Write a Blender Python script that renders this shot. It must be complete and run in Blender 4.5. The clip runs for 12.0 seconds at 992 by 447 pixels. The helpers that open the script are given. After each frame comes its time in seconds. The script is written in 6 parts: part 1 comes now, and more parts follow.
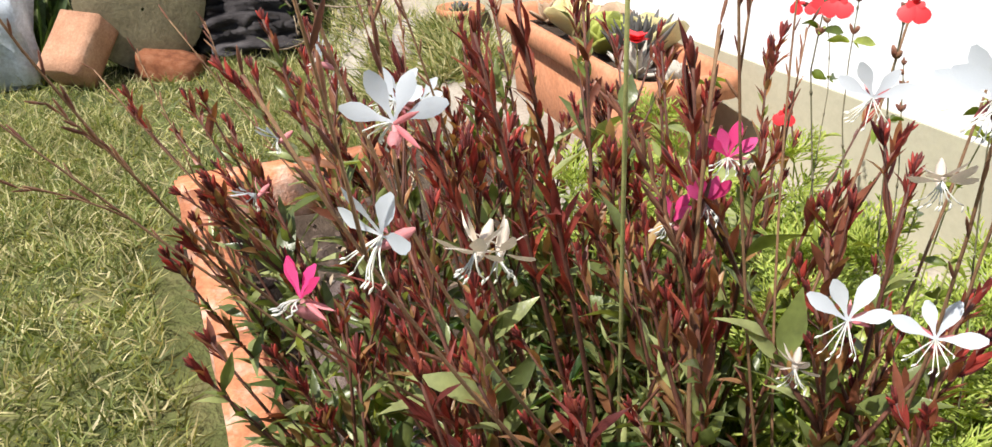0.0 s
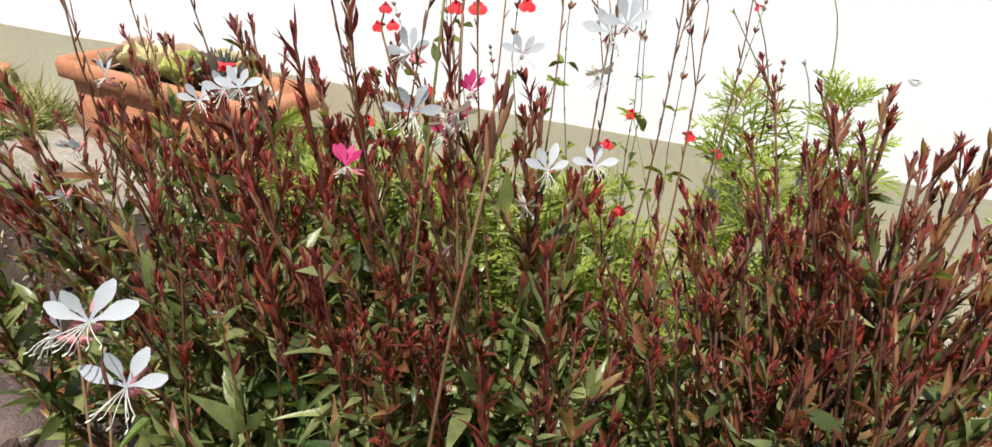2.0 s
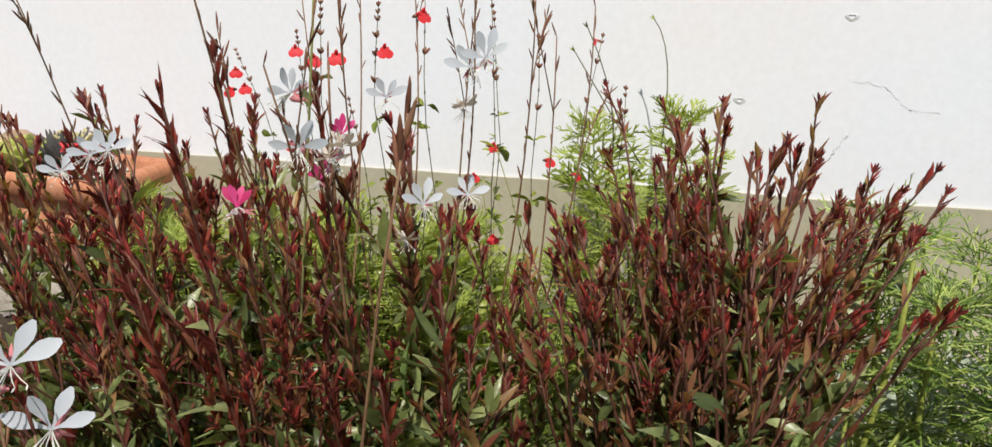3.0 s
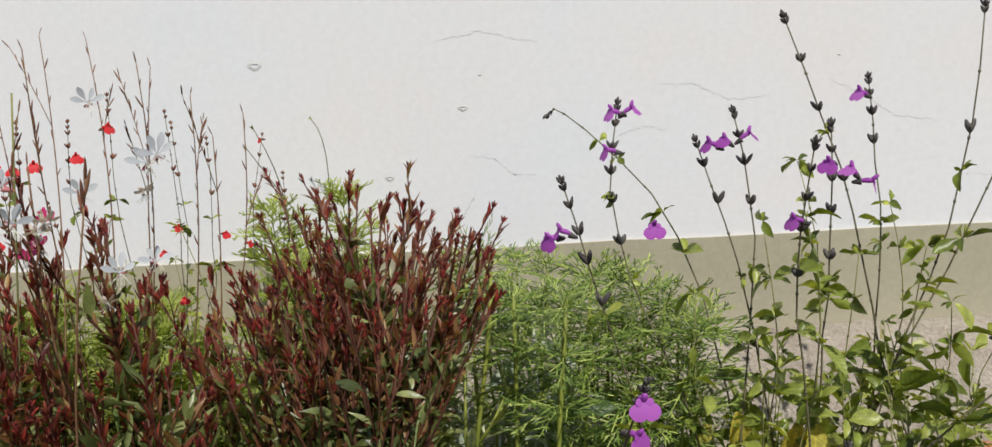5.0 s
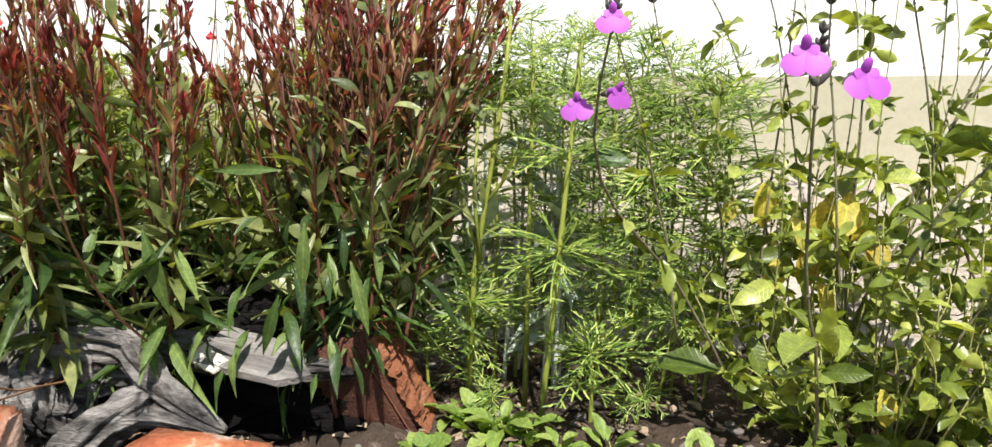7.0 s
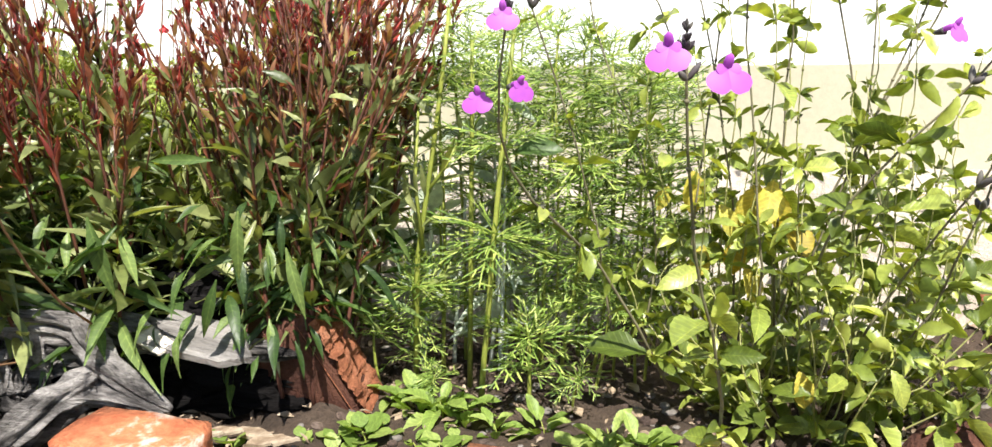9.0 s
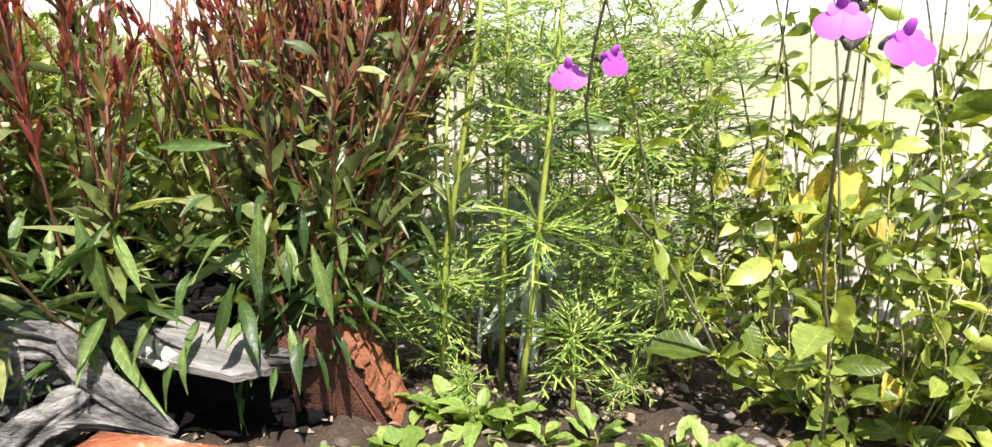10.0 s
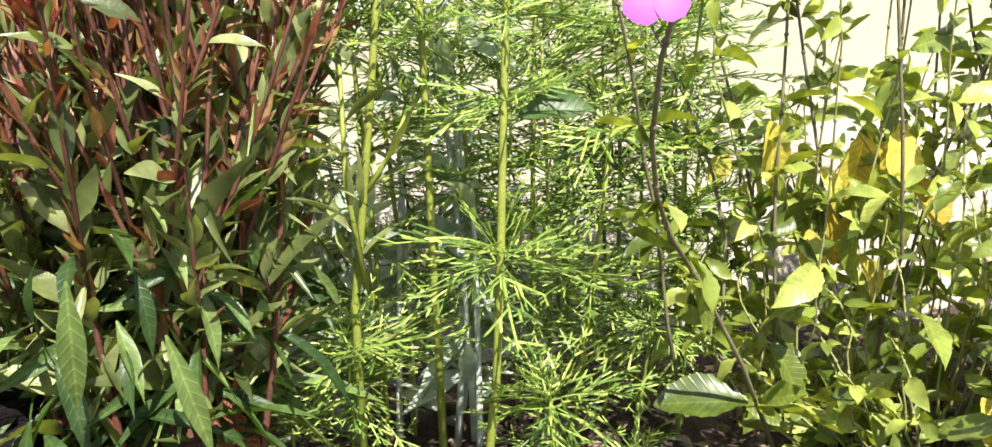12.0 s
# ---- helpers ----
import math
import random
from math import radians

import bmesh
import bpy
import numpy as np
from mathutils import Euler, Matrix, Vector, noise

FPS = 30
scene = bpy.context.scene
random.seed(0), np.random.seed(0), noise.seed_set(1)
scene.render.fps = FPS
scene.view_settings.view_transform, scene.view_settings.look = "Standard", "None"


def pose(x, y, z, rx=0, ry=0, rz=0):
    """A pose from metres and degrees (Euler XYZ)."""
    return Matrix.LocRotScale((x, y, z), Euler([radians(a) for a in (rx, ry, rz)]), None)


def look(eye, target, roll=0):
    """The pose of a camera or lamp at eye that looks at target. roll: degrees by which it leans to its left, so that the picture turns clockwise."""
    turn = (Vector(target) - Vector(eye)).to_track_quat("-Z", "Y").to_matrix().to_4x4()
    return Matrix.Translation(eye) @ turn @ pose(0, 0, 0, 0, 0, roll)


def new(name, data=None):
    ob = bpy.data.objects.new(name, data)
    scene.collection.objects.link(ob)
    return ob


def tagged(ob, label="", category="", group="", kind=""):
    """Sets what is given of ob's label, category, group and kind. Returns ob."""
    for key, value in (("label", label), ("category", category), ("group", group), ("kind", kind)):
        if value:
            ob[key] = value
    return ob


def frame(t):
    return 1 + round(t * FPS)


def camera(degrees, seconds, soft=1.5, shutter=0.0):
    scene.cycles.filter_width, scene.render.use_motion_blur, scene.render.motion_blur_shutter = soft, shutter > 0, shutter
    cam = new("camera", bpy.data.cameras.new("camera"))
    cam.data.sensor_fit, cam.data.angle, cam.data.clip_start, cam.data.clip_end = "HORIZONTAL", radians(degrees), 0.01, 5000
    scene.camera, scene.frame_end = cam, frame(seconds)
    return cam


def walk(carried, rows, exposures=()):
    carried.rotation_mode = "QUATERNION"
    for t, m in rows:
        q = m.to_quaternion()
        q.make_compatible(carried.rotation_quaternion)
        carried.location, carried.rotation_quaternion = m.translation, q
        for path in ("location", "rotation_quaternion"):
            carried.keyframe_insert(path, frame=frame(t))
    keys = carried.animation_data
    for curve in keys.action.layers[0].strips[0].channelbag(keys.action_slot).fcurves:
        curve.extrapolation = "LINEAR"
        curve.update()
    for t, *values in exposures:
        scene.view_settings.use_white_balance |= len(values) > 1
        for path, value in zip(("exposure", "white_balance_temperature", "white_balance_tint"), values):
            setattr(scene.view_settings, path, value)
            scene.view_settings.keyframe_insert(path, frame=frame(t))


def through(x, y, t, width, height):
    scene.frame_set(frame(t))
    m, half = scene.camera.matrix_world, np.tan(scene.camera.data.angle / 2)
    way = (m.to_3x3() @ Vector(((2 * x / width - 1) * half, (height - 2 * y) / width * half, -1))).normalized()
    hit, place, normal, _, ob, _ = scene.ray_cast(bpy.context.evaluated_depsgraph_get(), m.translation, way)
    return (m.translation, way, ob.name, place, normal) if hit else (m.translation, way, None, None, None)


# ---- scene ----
cam = camera(58.0, 12.0, soft=1.4)
PATH = [
    (0, (0.001, -0.744, 0.652), (-1.633, 0.014, -0.218), -1.1),
    (0.5, (0.007, -0.78, 0.657), (-1.483, 0.287, -0.145), 0.8),
    (1, (0.026, -0.805, 0.663), (-1.406, 0.373, -0.087), -1.6),
    (1.5, (0.021, -0.895, 0.655), (-1.18, 0.508, -0.112), -2.6),
    (2, (0.052, -1.029, 0.67), (-0.856, 0.581, -0.094), 1.5),
    (2.5, (0.06, -1.056, 0.675), (-0.642, 0.686, -0.012), 1.9),
    (2.7, (0.057, -1.059, 0.658), (-0.638, 0.693, -0.009), -0.2),
    (4.3, (0.022, -1.198, 0.661), (-0.191, 0.741, 0.218), -2.5),
    (4.5, (0.042, -1.242, 0.686), (-0.101, 0.703, 0.241), -2.9),
    (5, (0.165, -1.284, 0.672), (0.105, 0.666, 0.233), -3.4),
    (5.5, (0.231, -1.305, 0.597), (0.18, 0.652, 0.188), -2.5),
    (6, (0.254, -1.301, 0.492), (0.138, 0.657, 0.1), -1.8),
    (6.5, (0.252, -1.298, 0.41), (0.018, 0.652, 0.033), -0.7),
    (6.7, (0.254, -1.298, 0.405), (-0.025, 0.643, 0.013), -0.5),
    (8.3, (0.318, -1.311, 0.411), (-0.052, 0.607, -0.019), -0.8),
    (8.5, (0.33, -1.313, 0.419), (-0.04, 0.607, -0.004), -0.8),
    (9, (0.343, -1.311, 0.412), (-0.015, 0.606, -0.03), -0.9),
    (9.5, (0.315, -1.278, 0.392), (-0.028, 0.637, -0.072), -1.0),
    (10, (0.235, -1.229, 0.406), (0.008, 0.693, -0.097), -0.7),
    (10.5, (0.169, -1.152, 0.386), (0.13, 0.781, -0.127), -0.8),
    (11, (0.156, -1.083, 0.378), (0.317, 0.845, -0.129), -2.4),
    (11.5, (0.144, -1.088, 0.373), (0.32, 0.837, -0.138), -3.5),
    (12, (0.129, -0.986, 0.365), (0.329, 0.935, -0.153), -3.8),
]
EXPOSURES = [(0.0, 0.74), (0.5, 0.54), (1.0, 0.24), (1.5, 0.34), (2.0, 0.34), (2.7, 0.12), (4.3, -0.15), (5.5, -0.25), (6.0, -0.12), (6.5, 0.52), (8.5, 1.17), (9.5, 1.32), (10.5, 1.42), (11.0, 1.46), (11.5, 1.32), (12.0, 1.42)]
walk(cam, [(t, look(eye, target, roll)) for t, eye, target, roll in PATH], EXPOSURES)

# ---- world and sun ----
SUN_FROM = Vector((0.19, -0.54, 0.82)).normalized()
world = bpy.data.worlds.new("sky")
scene.world = world
world.use_nodes = True
wn = world.node_tree.nodes
sky = wn.new("ShaderNodeTexSky")
sky.sky_type, sky.sun_disc = "NISHITA", False
sky.sun_elevation = math.asin(SUN_FROM.z)
sky.sun_rotation = math.atan2(SUN_FROM.x, SUN_FROM.y)
wn["Background"].inputs["Strength"].default_value = 0.076
world.node_tree.links.new(sky.outputs["Color"], wn["Background"].inputs["Color"])
sun = new("sun", bpy.data.lights.new("sun", "SUN"))
sun.data.energy, sun.data.angle, sun.data.color = 4.85, radians(0.55), (1.0, 0.955, 0.88)
sun.matrix_world = look((1.6, -1.8, 4.0), Vector((1.6, -1.8, 4.0)) - SUN_FROM)


# ---- materials ----
def shader(name):
    m = bpy.data.materials.new(name)
    m.use_nodes = True
    return m, m.node_tree.nodes, m.node_tree.links, m.node_tree.nodes["Principled BSDF"]


def ramp(nt, links, src, stops):
    r = nt.new("ShaderNodeValToRGB")
    e = r.color_ramp.elements
    while len(e) < len(stops):
        e.new(0.5)
    for el, (p, c) in zip(e, stops):
        el.position, el.color = p, (*c, 1)
    links.new(src, r.inputs["Fac"])
    return r.outputs["Color"]


def mixed(nt, links, a, b, fac, mode="MIX"):
    n = nt.new("ShaderNodeMix")
    n.data_type, n.blend_type = "RGBA", mode
    for sock, val in ((n.inputs[6], a), (n.inputs[7], b), (n.inputs[0], fac)):
        if hasattr(val, "default_value"):
            links.new(val, sock)
        else:
            sock.default_value = (*val, 1) if isinstance(val, tuple) else val
    return n.outputs[2]


def noise_of(nt, links, scale, detail=4.0, rough=0.55, coords="Object", stretch=None):
    tc = nt.new("ShaderNodeTexCoord")
    src = tc.outputs[coords]
    if stretch:
        mp = nt.new("ShaderNodeMapping")
        mp.inputs["Scale"].default_value = stretch
        links.new(src, mp.inputs["Vector"])
        src = mp.outputs["Vector"]
    n = nt.new("ShaderNodeTexNoise")
    n.inputs["Scale"].default_value, n.inputs["Detail"].default_value, n.inputs["Roughness"].default_value = scale, detail, rough
    links.new(src, n.inputs["Vector"])
    return n.outputs["Fac"]


def bumped(nt, links, bsdf, height, strength, distance):
    b = nt.new("ShaderNodeBump")
    b.inputs["Strength"].default_value, b.inputs["Distance"].default_value = strength, distance
    links.new(height, b.inputs["Height"])
    links.new(b.outputs["Normal"], bsdf.inputs["Normal"])


def math_of(nt, links, kind, a, b=0.0):
    n = nt.new("ShaderNodeMath")
    n.operation = kind
    for socket, value in zip(n.inputs, (a, b)):
        if isinstance(value, (int, float)):
            socket.default_value = value
        else:
            links.new(value, socket)
    return n.outputs[0]


def veins(nt, links):
    """Masks of a leaf's midrib and of its slanting side veins, in the leaf's own coordinates."""
    xyz = nt.new("ShaderNodeSeparateXYZ")
    links.new(nt.new("ShaderNodeTexCoord").outputs["Object"], xyz.inputs[0])
    off = math_of(nt, links, "ABSOLUTE", xyz.outputs[0])
    rib = math_of(nt, links, "LESS_THAN", off, 0.010)
    slant = math_of(nt, links, "SUBTRACT", xyz.outputs[1], math_of(nt, links, "MULTIPLY", off, 0.9))
    wave = math_of(nt, links, "SINE", math_of(nt, links, "MULTIPLY", slant, 62.0))
    return rib, math_of(nt, links, "MULTIPLY", math_of(nt, links, "MAXIMUM", math_of(nt, links, "SUBTRACT", wave, 0.6), 0.0), 2.2)


def leafy(name, dark, mid, light, through=0.35, rough=0.5, per="island", scale=90.0, glow=None, even=False, spec=0.35, veined=False):
    """Leaf or petal: tone varies from piece to piece, blotches and grain on each; light passes through."""
    m, nt, links, bsdf = shader(name)
    if per == "island":
        rnd = nt.new("ShaderNodeNewGeometry").outputs["Random Per Island"]
    else:
        rnd = nt.new("ShaderNodeObjectInfo").outputs["Random"]
    base = ramp(nt, links, rnd, [(0.0, dark), (0.5, mid), (1.0, light)])
    blotch = noise_of(nt, links, scale)
    tone = ramp(nt, links, blotch, [(0.3, (0.93, 0.93, 0.94)), (0.7, (1.04, 1.04, 1.04))] if even else [(0.3, (0.62, 0.62, 0.62)), (0.7, (1.25, 1.25, 1.2))])
    col = mixed(nt, links, base, tone, 1.0, "MULTIPLY")
    relief = noise_of(nt, links, scale * 6, 2.0)
    if veined:
        rib, side = veins(nt, links)
        col = mixed(nt, links, col, mixed(nt, links, col, (1.4, 1.32, 1.3), 1.0, "MULTIPLY"), rib)
        col = mixed(nt, links, col, mixed(nt, links, col, (1.30, 1.25, 1.2), 1.0, "MULTIPLY"), side)
        relief = side
    links.new(col, bsdf.inputs["Base Color"])
    bsdf.inputs["Roughness"].default_value = rough
    bsdf.inputs["Specular IOR Level"].default_value = spec
    bumped(nt, links, bsdf, relief, 0.06 if even else 0.25, 0.0008)
    tr = nt.new("ShaderNodeBsdfTranslucent")
    tint = mixed(nt, links, col, glow or (1.0, 1.0, 0.55), 1.0, "MULTIPLY")
    links.new(tint, tr.inputs["Color"])
    mx = nt.new("ShaderNodeMixShader")
    mx.inputs[0].default_value = through
    links.new(bsdf.outputs[0], mx.inputs[1])
    links.new(tr.outputs[0], mx.inputs[2])
    links.new(mx.outputs[0], nt["Material Output"].inputs["Surface"])
    return m


def solid(name, stops, scale, rough=0.8, bump=0.3, depth=0.003, fine=12.0, per=None, stretch=None, spec=0.3, grain=0.25):
    """Opaque surface: coarse stains, fine grain and relief; per: "object" or "island" shifts the tone of each piece."""
    m, nt, links, bsdf = shader(name)
    col = ramp(nt, links, noise_of(nt, links, scale, 6.0, 0.6, stretch=stretch), stops)
    speck = noise_of(nt, links, scale * fine, 4.0, 0.65, stretch=stretch)
    lo, hi = 1 - grain * 1.2, 1 + grain * 0.8
    col = mixed(nt, links, col, ramp(nt, links, speck, [(0.25, (lo, lo, lo)), (0.75, (hi, hi, hi))]), 1.0, "MULTIPLY")
    if per:
        rnd = nt.new("ShaderNodeObjectInfo").outputs["Random"] if per == "object" else nt.new("ShaderNodeNewGeometry").outputs["Random Per Island"]
        col = mixed(nt, links, col, ramp(nt, links, rnd, [(0.0, (0.72, 0.7, 0.7)), (1.0, (1.2, 1.18, 1.15))]), 1.0, "MULTIPLY")
    links.new(col, bsdf.inputs["Base Color"])
    bsdf.inputs["Roughness"].default_value = rough
    bsdf.inputs["Specular IOR Level"].default_value = spec
    bumped(nt, links, bsdf, speck, bump, depth)
    return m


M_PLASTER = solid("white_plaster", [(0.30, (0.800, 0.772, 0.782)), (0.45, (0.797, 0.790, 0.815)), (0.58, (0.778, 0.790, 0.830)), (0.75, (0.745, 0.755, 0.787))], 2.6, 0.85, 0.16, 0.001, fine=40.0, grain=0.04)
M_PLINTH = solid("beige_paint", [(0.25, (0.40, 0.37, 0.275)), (0.55, (0.43, 0.40, 0.30)), (0.85, (0.46, 0.43, 0.33))], 5.0, 0.85, 0.25, 0.002, fine=25.0, grain=0.08)
M_CONCRETE = solid("old_concrete", [(0.25, (0.26, 0.215, 0.17)), (0.5, (0.38, 0.335, 0.28)), (0.8, (0.49, 0.445, 0.38))], 14.0, 0.95, 0.8, 0.006)
M_SOIL = solid("dark_soil", [(0.25, (0.030, 0.021, 0.015)), (0.5, (0.075, 0.052, 0.037)), (0.8, (0.15, 0.11, 0.08))], 22.0, 0.95, 1.0, 0.008)
M_LAWN = solid("lawn_earth", [(0.25, (0.04, 0.055, 0.015)), (0.5, (0.10, 0.11, 0.035)), (0.8, (0.24, 0.20, 0.10))], 7.0, 0.95, 1.0, 0.01)
M_CLOD = solid("dry_clod", [(0.25, (0.055, 0.036, 0.030)), (0.5, (0.12, 0.085, 0.07)), (0.8, (0.22, 0.17, 0.14))], 30.0, 0.95, 1.0, 0.006, per="island")
M_BRICK = solid("orange_brick", [(0.30, (0.36, 0.125, 0.06)), (0.48, (0.50, 0.20, 0.10)), (0.66, (0.60, 0.42, 0.34))], 15.0, 0.9, 0.7, 0.004, per="object")
M_TANBRICK = solid("tan_brick", [(0.30, (0.33, 0.165, 0.10)), (0.55, (0.42, 0.23, 0.145)), (0.8, (0.52, 0.33, 0.23))], 14.0, 0.9, 0.5, 0.003)
M_PAINTED = solid("painted_brick", [(0.38, (0.36, 0.10, 0.045)), (0.50, (0.48, 0.17, 0.08)), (0.56, (0.62, 0.46, 0.38))], 16.0, 0.9, 0.7, 0.004)
M_BROWN = solid("brown_stone", [(0.25, (0.045, 0.018, 0.013)), (0.5, (0.095, 0.037, 0.024)), (0.8, (0.18, 0.075, 0.045))], 22.0, 0.85, 0.9, 0.005)
M_RUST = solid("rusty_stone", [(0.3, (0.20, 0.065, 0.030)), (0.5, (0.34, 0.125, 0.060)), (0.75, (0.46, 0.21, 0.12))], 40.0, 0.9, 1.0, 0.006)
M_TERRA = solid("terracotta", [(0.25, (0.42, 0.17, 0.085)), (0.5, (0.50, 0.215, 0.115)), (0.8, (0.56, 0.28, 0.17))], 12.0, 0.75, 0.15, 0.001)
# Near-black wood: the deep shade under the driftwood is put into its colour.
M_DARKWOOD = solid("shade_dark_wood", [(0.3, (0.005, 0.004, 0.004)), (0.5, (0.008, 0.007, 0.007)), (0.82, (0.022, 0.020, 0.020))], 20.0, 0.9, 1.0, 0.008, stretch=(0.35, 1.0, 1.6), spec=0.12)
M_OLDLOG = solid("blackened_log", [(0.30, (0.012, 0.010, 0.011)), (0.52, (0.035, 0.030, 0.032)), (0.66, (0.10, 0.090, 0.095)), (0.8, (0.20, 0.185, 0.19))], 9.0, 0.8, 0.8, 0.008, stretch=(1.0, 0.4, 1.0))
M_DRIFT = solid("weathered_wood", [(0.36, (0.014, 0.012, 0.012)), (0.47, (0.13, 0.12, 0.115)), (0.62, (0.46, 0.43, 0.41))], 42.0, 0.85, 1.0, 0.008, stretch=(0.22, 1.0, 1.1))
M_GREYWOOD = solid("grey_wood", [(0.30, (0.05, 0.045, 0.042)), (0.48, (0.20, 0.185, 0.175)), (0.7, (0.38, 0.355, 0.335))], 30.0, 0.85, 1.0, 0.006, stretch=(0.15, 1.0, 1.0))
M_PALEWOOD = solid("pale_wood", [(0.3, (0.42, 0.37, 0.30)), (0.7, (0.66, 0.61, 0.53))], 18.0, 0.8, 0.5, 0.003, stretch=(0.25, 1.0, 1.0))
M_STONE = solid("grey_stone", [(0.25, (0.13, 0.115, 0.10)), (0.5, (0.23, 0.21, 0.19)), (0.8, (0.36, 0.33, 0.30))], 20.0, 0.9, 0.7, 0.004, per="object")
M_ROCK = solid("brown_rock", [(0.25, (0.10, 0.075, 0.070)), (0.5, (0.20, 0.15, 0.135)), (0.8, (0.34, 0.27, 0.24))], 26.0, 0.95, 1.0, 0.008, per="object")
M_BOULDER = solid("pale_boulder", [(0.25, (0.22, 0.185, 0.165)), (0.5, (0.34, 0.295, 0.265)), (0.8, (0.46, 0.41, 0.375))], 14.0, 0.95, 0.9, 0.006)
M_LITTER = solid("dry_litter", [(0.3, (0.12, 0.08, 0.05)), (0.5, (0.26, 0.20, 0.14)), (0.7, (0.44, 0.37, 0.28))], 60.0, 0.95, 0.5, 0.002, per="island")
M_ENDGRAIN = solid("cut_wood", [(0.3, (0.12, 0.10, 0.06)), (0.7, (0.23, 0.20, 0.125))], 10.0, 0.9, 0.6, 0.004)
M_SACK = solid("white_sack", [(0.3, (0.36, 0.41, 0.50)), (0.7, (0.70, 0.74, 0.80))], 8.0, 0.35, 0.5, 0.004)
M_CRACK = solid("crack", [(0.3, (0.66, 0.66, 0.645)), (0.7, (0.735, 0.74, 0.735))], 60.0, 0.95, 0.3, 0.001)

M_GLEAF = leafy("gaura_leaf", (0.082, 0.108, 0.036), (0.185, 0.222, 0.075), (0.38, 0.41, 0.18), 0.42, 0.34, glow=(1.1, 1.1, 0.35), spec=0.6)
M_GLEAF_O = leafy("gaura_large_leaf", (0.034, 0.068, 0.020), (0.082, 0.140, 0.038), (0.215, 0.295, 0.095), 0.42, 0.42, per="object", glow=(1.0, 1.2, 0.35), spec=0.42, scale=5.0, veined=True)
M_BRACT = leafy("burgundy_bract", (0.15, 0.046, 0.033), (0.27, 0.095, 0.055), (0.38, 0.25, 0.10), 0.40, 0.42, glow=(1.15, 0.85, 0.45), spec=0.5)
M_CRIMSON = leafy("crimson_leaf", (0.10, 0.024, 0.022), (0.22, 0.046, 0.037), (0.38, 0.10, 0.062), 0.36, 0.40, glow=(1.2, 0.6, 0.45), spec=0.5)
M_BUD = leafy("dark_bud", (0.075, 0.018, 0.018), (0.20, 0.038, 0.033), (0.46, 0.068, 0.052), 0.30, 0.46, glow=(1.25, 0.5, 0.42))
M_GSTEM = solid("burgundy_stem", [(0.3, (0.074, 0.031, 0.023)), (0.7, (0.152, 0.064, 0.044))], 40.0, 0.55, 0.3, 0.001, per="island")
M_WAND = solid("brown_wand", [(0.3, (0.17, 0.085, 0.05)), (0.7, (0.26, 0.16, 0.085))], 50.0, 0.6, 0.3, 0.001, per="island")
M_WANDBUD = leafy("wand_bud", (0.16, 0.06, 0.045), (0.24, 0.10, 0.065), (0.32, 0.17, 0.10), 0.2, 0.55, glow=(1.1, 0.7, 0.5))
M_WHITE = leafy("white_petal", (0.50, 0.53, 0.57), (0.57, 0.60, 0.64), (0.64, 0.67, 0.70), 0.34, 0.55, per="object", glow=(0.95, 0.97, 1.0), even=True)
M_PINK = leafy("pink_petal", (0.48, 0.030, 0.13), (0.62, 0.050, 0.20), (0.74, 0.10, 0.30), 0.3, 0.5, per="object", glow=(1.1, 0.5, 0.8), even=True)
M_ROSE = leafy("rose_calyx", (0.50, 0.14, 0.17), (0.60, 0.22, 0.24), (0.66, 0.34, 0.34), 0.2, 0.5, glow=(1.1, 0.7, 0.7))
M_CREAM = leafy("cream_wilt", (0.62, 0.52, 0.42), (0.72, 0.63, 0.55), (0.80, 0.74, 0.68), 0.3, 0.6, glow=(1, 0.9, 0.8))
M_STAMEN = leafy("stamen", (0.72, 0.72, 0.70), (0.80, 0.80, 0.78), (0.80, 0.76, 0.66), 0.2, 0.6, glow=(1, 1, 0.9))
M_RED = leafy("red_petal", (0.66, 0.028, 0.035), (0.76, 0.045, 0.055), (0.82, 0.08, 0.09), 0.3, 0.5, per="object", glow=(1.1, 0.5, 0.5), even=True)
M_PURPLE = leafy("purple_petal", (0.40, 0.085, 0.46), (0.48, 0.12, 0.55), (0.56, 0.17, 0.62), 0.4, 0.5, per="object", glow=(1.25, 0.85, 1.3), even=True)
M_CALYX = leafy("dark_calyx", (0.040, 0.032, 0.042), (0.075, 0.065, 0.070), (0.13, 0.12, 0.11), 0.1, 0.6, glow=(1, 1, 1))
M_SSTEM = solid("salvia_stem", [(0.3, (0.10, 0.085, 0.055)), (0.7, (0.19, 0.18, 0.105))], 60.0, 0.65, 0.4, 0.001, per="island")
M_LSTEM = solid("leafy_stem", [(0.3, (0.19, 0.19, 0.07)), (0.7, (0.33, 0.34, 0.13))], 60.0, 0.6, 0.3, 0.001, per="island")
M_SLEAF = leafy("salvia_leaf", (0.060, 0.092, 0.016), (0.17, 0.225, 0.038), (0.36, 0.41, 0.10), 0.34, 0.36, per="object", glow=(1.15, 1.15, 0.3), spec=0.5, scale=5.0, veined=True)
M_SLEAF_I = leafy("salvia_small_leaf", (0.065, 0.095, 0.016), (0.20, 0.255, 0.042), (0.45, 0.49, 0.12), 0.34, 0.36, glow=(1.15, 1.15, 0.3), spec=0.5)
M_YLEAF = leafy("yellow_leaf", (0.34, 0.25, 0.035), (0.47, 0.40, 0.060), (0.56, 0.52, 0.12), 0.4, 0.5, per="object", glow=(1.2, 1.0, 0.3), scale=5.0, veined=True)
M_FERN = leafy("feathery_leaf", (0.065, 0.125, 0.026), (0.24, 0.35, 0.070), (0.58, 0.65, 0.19), 0.36, 0.38, glow=(1.05, 1.12, 0.45), spec=0.5)
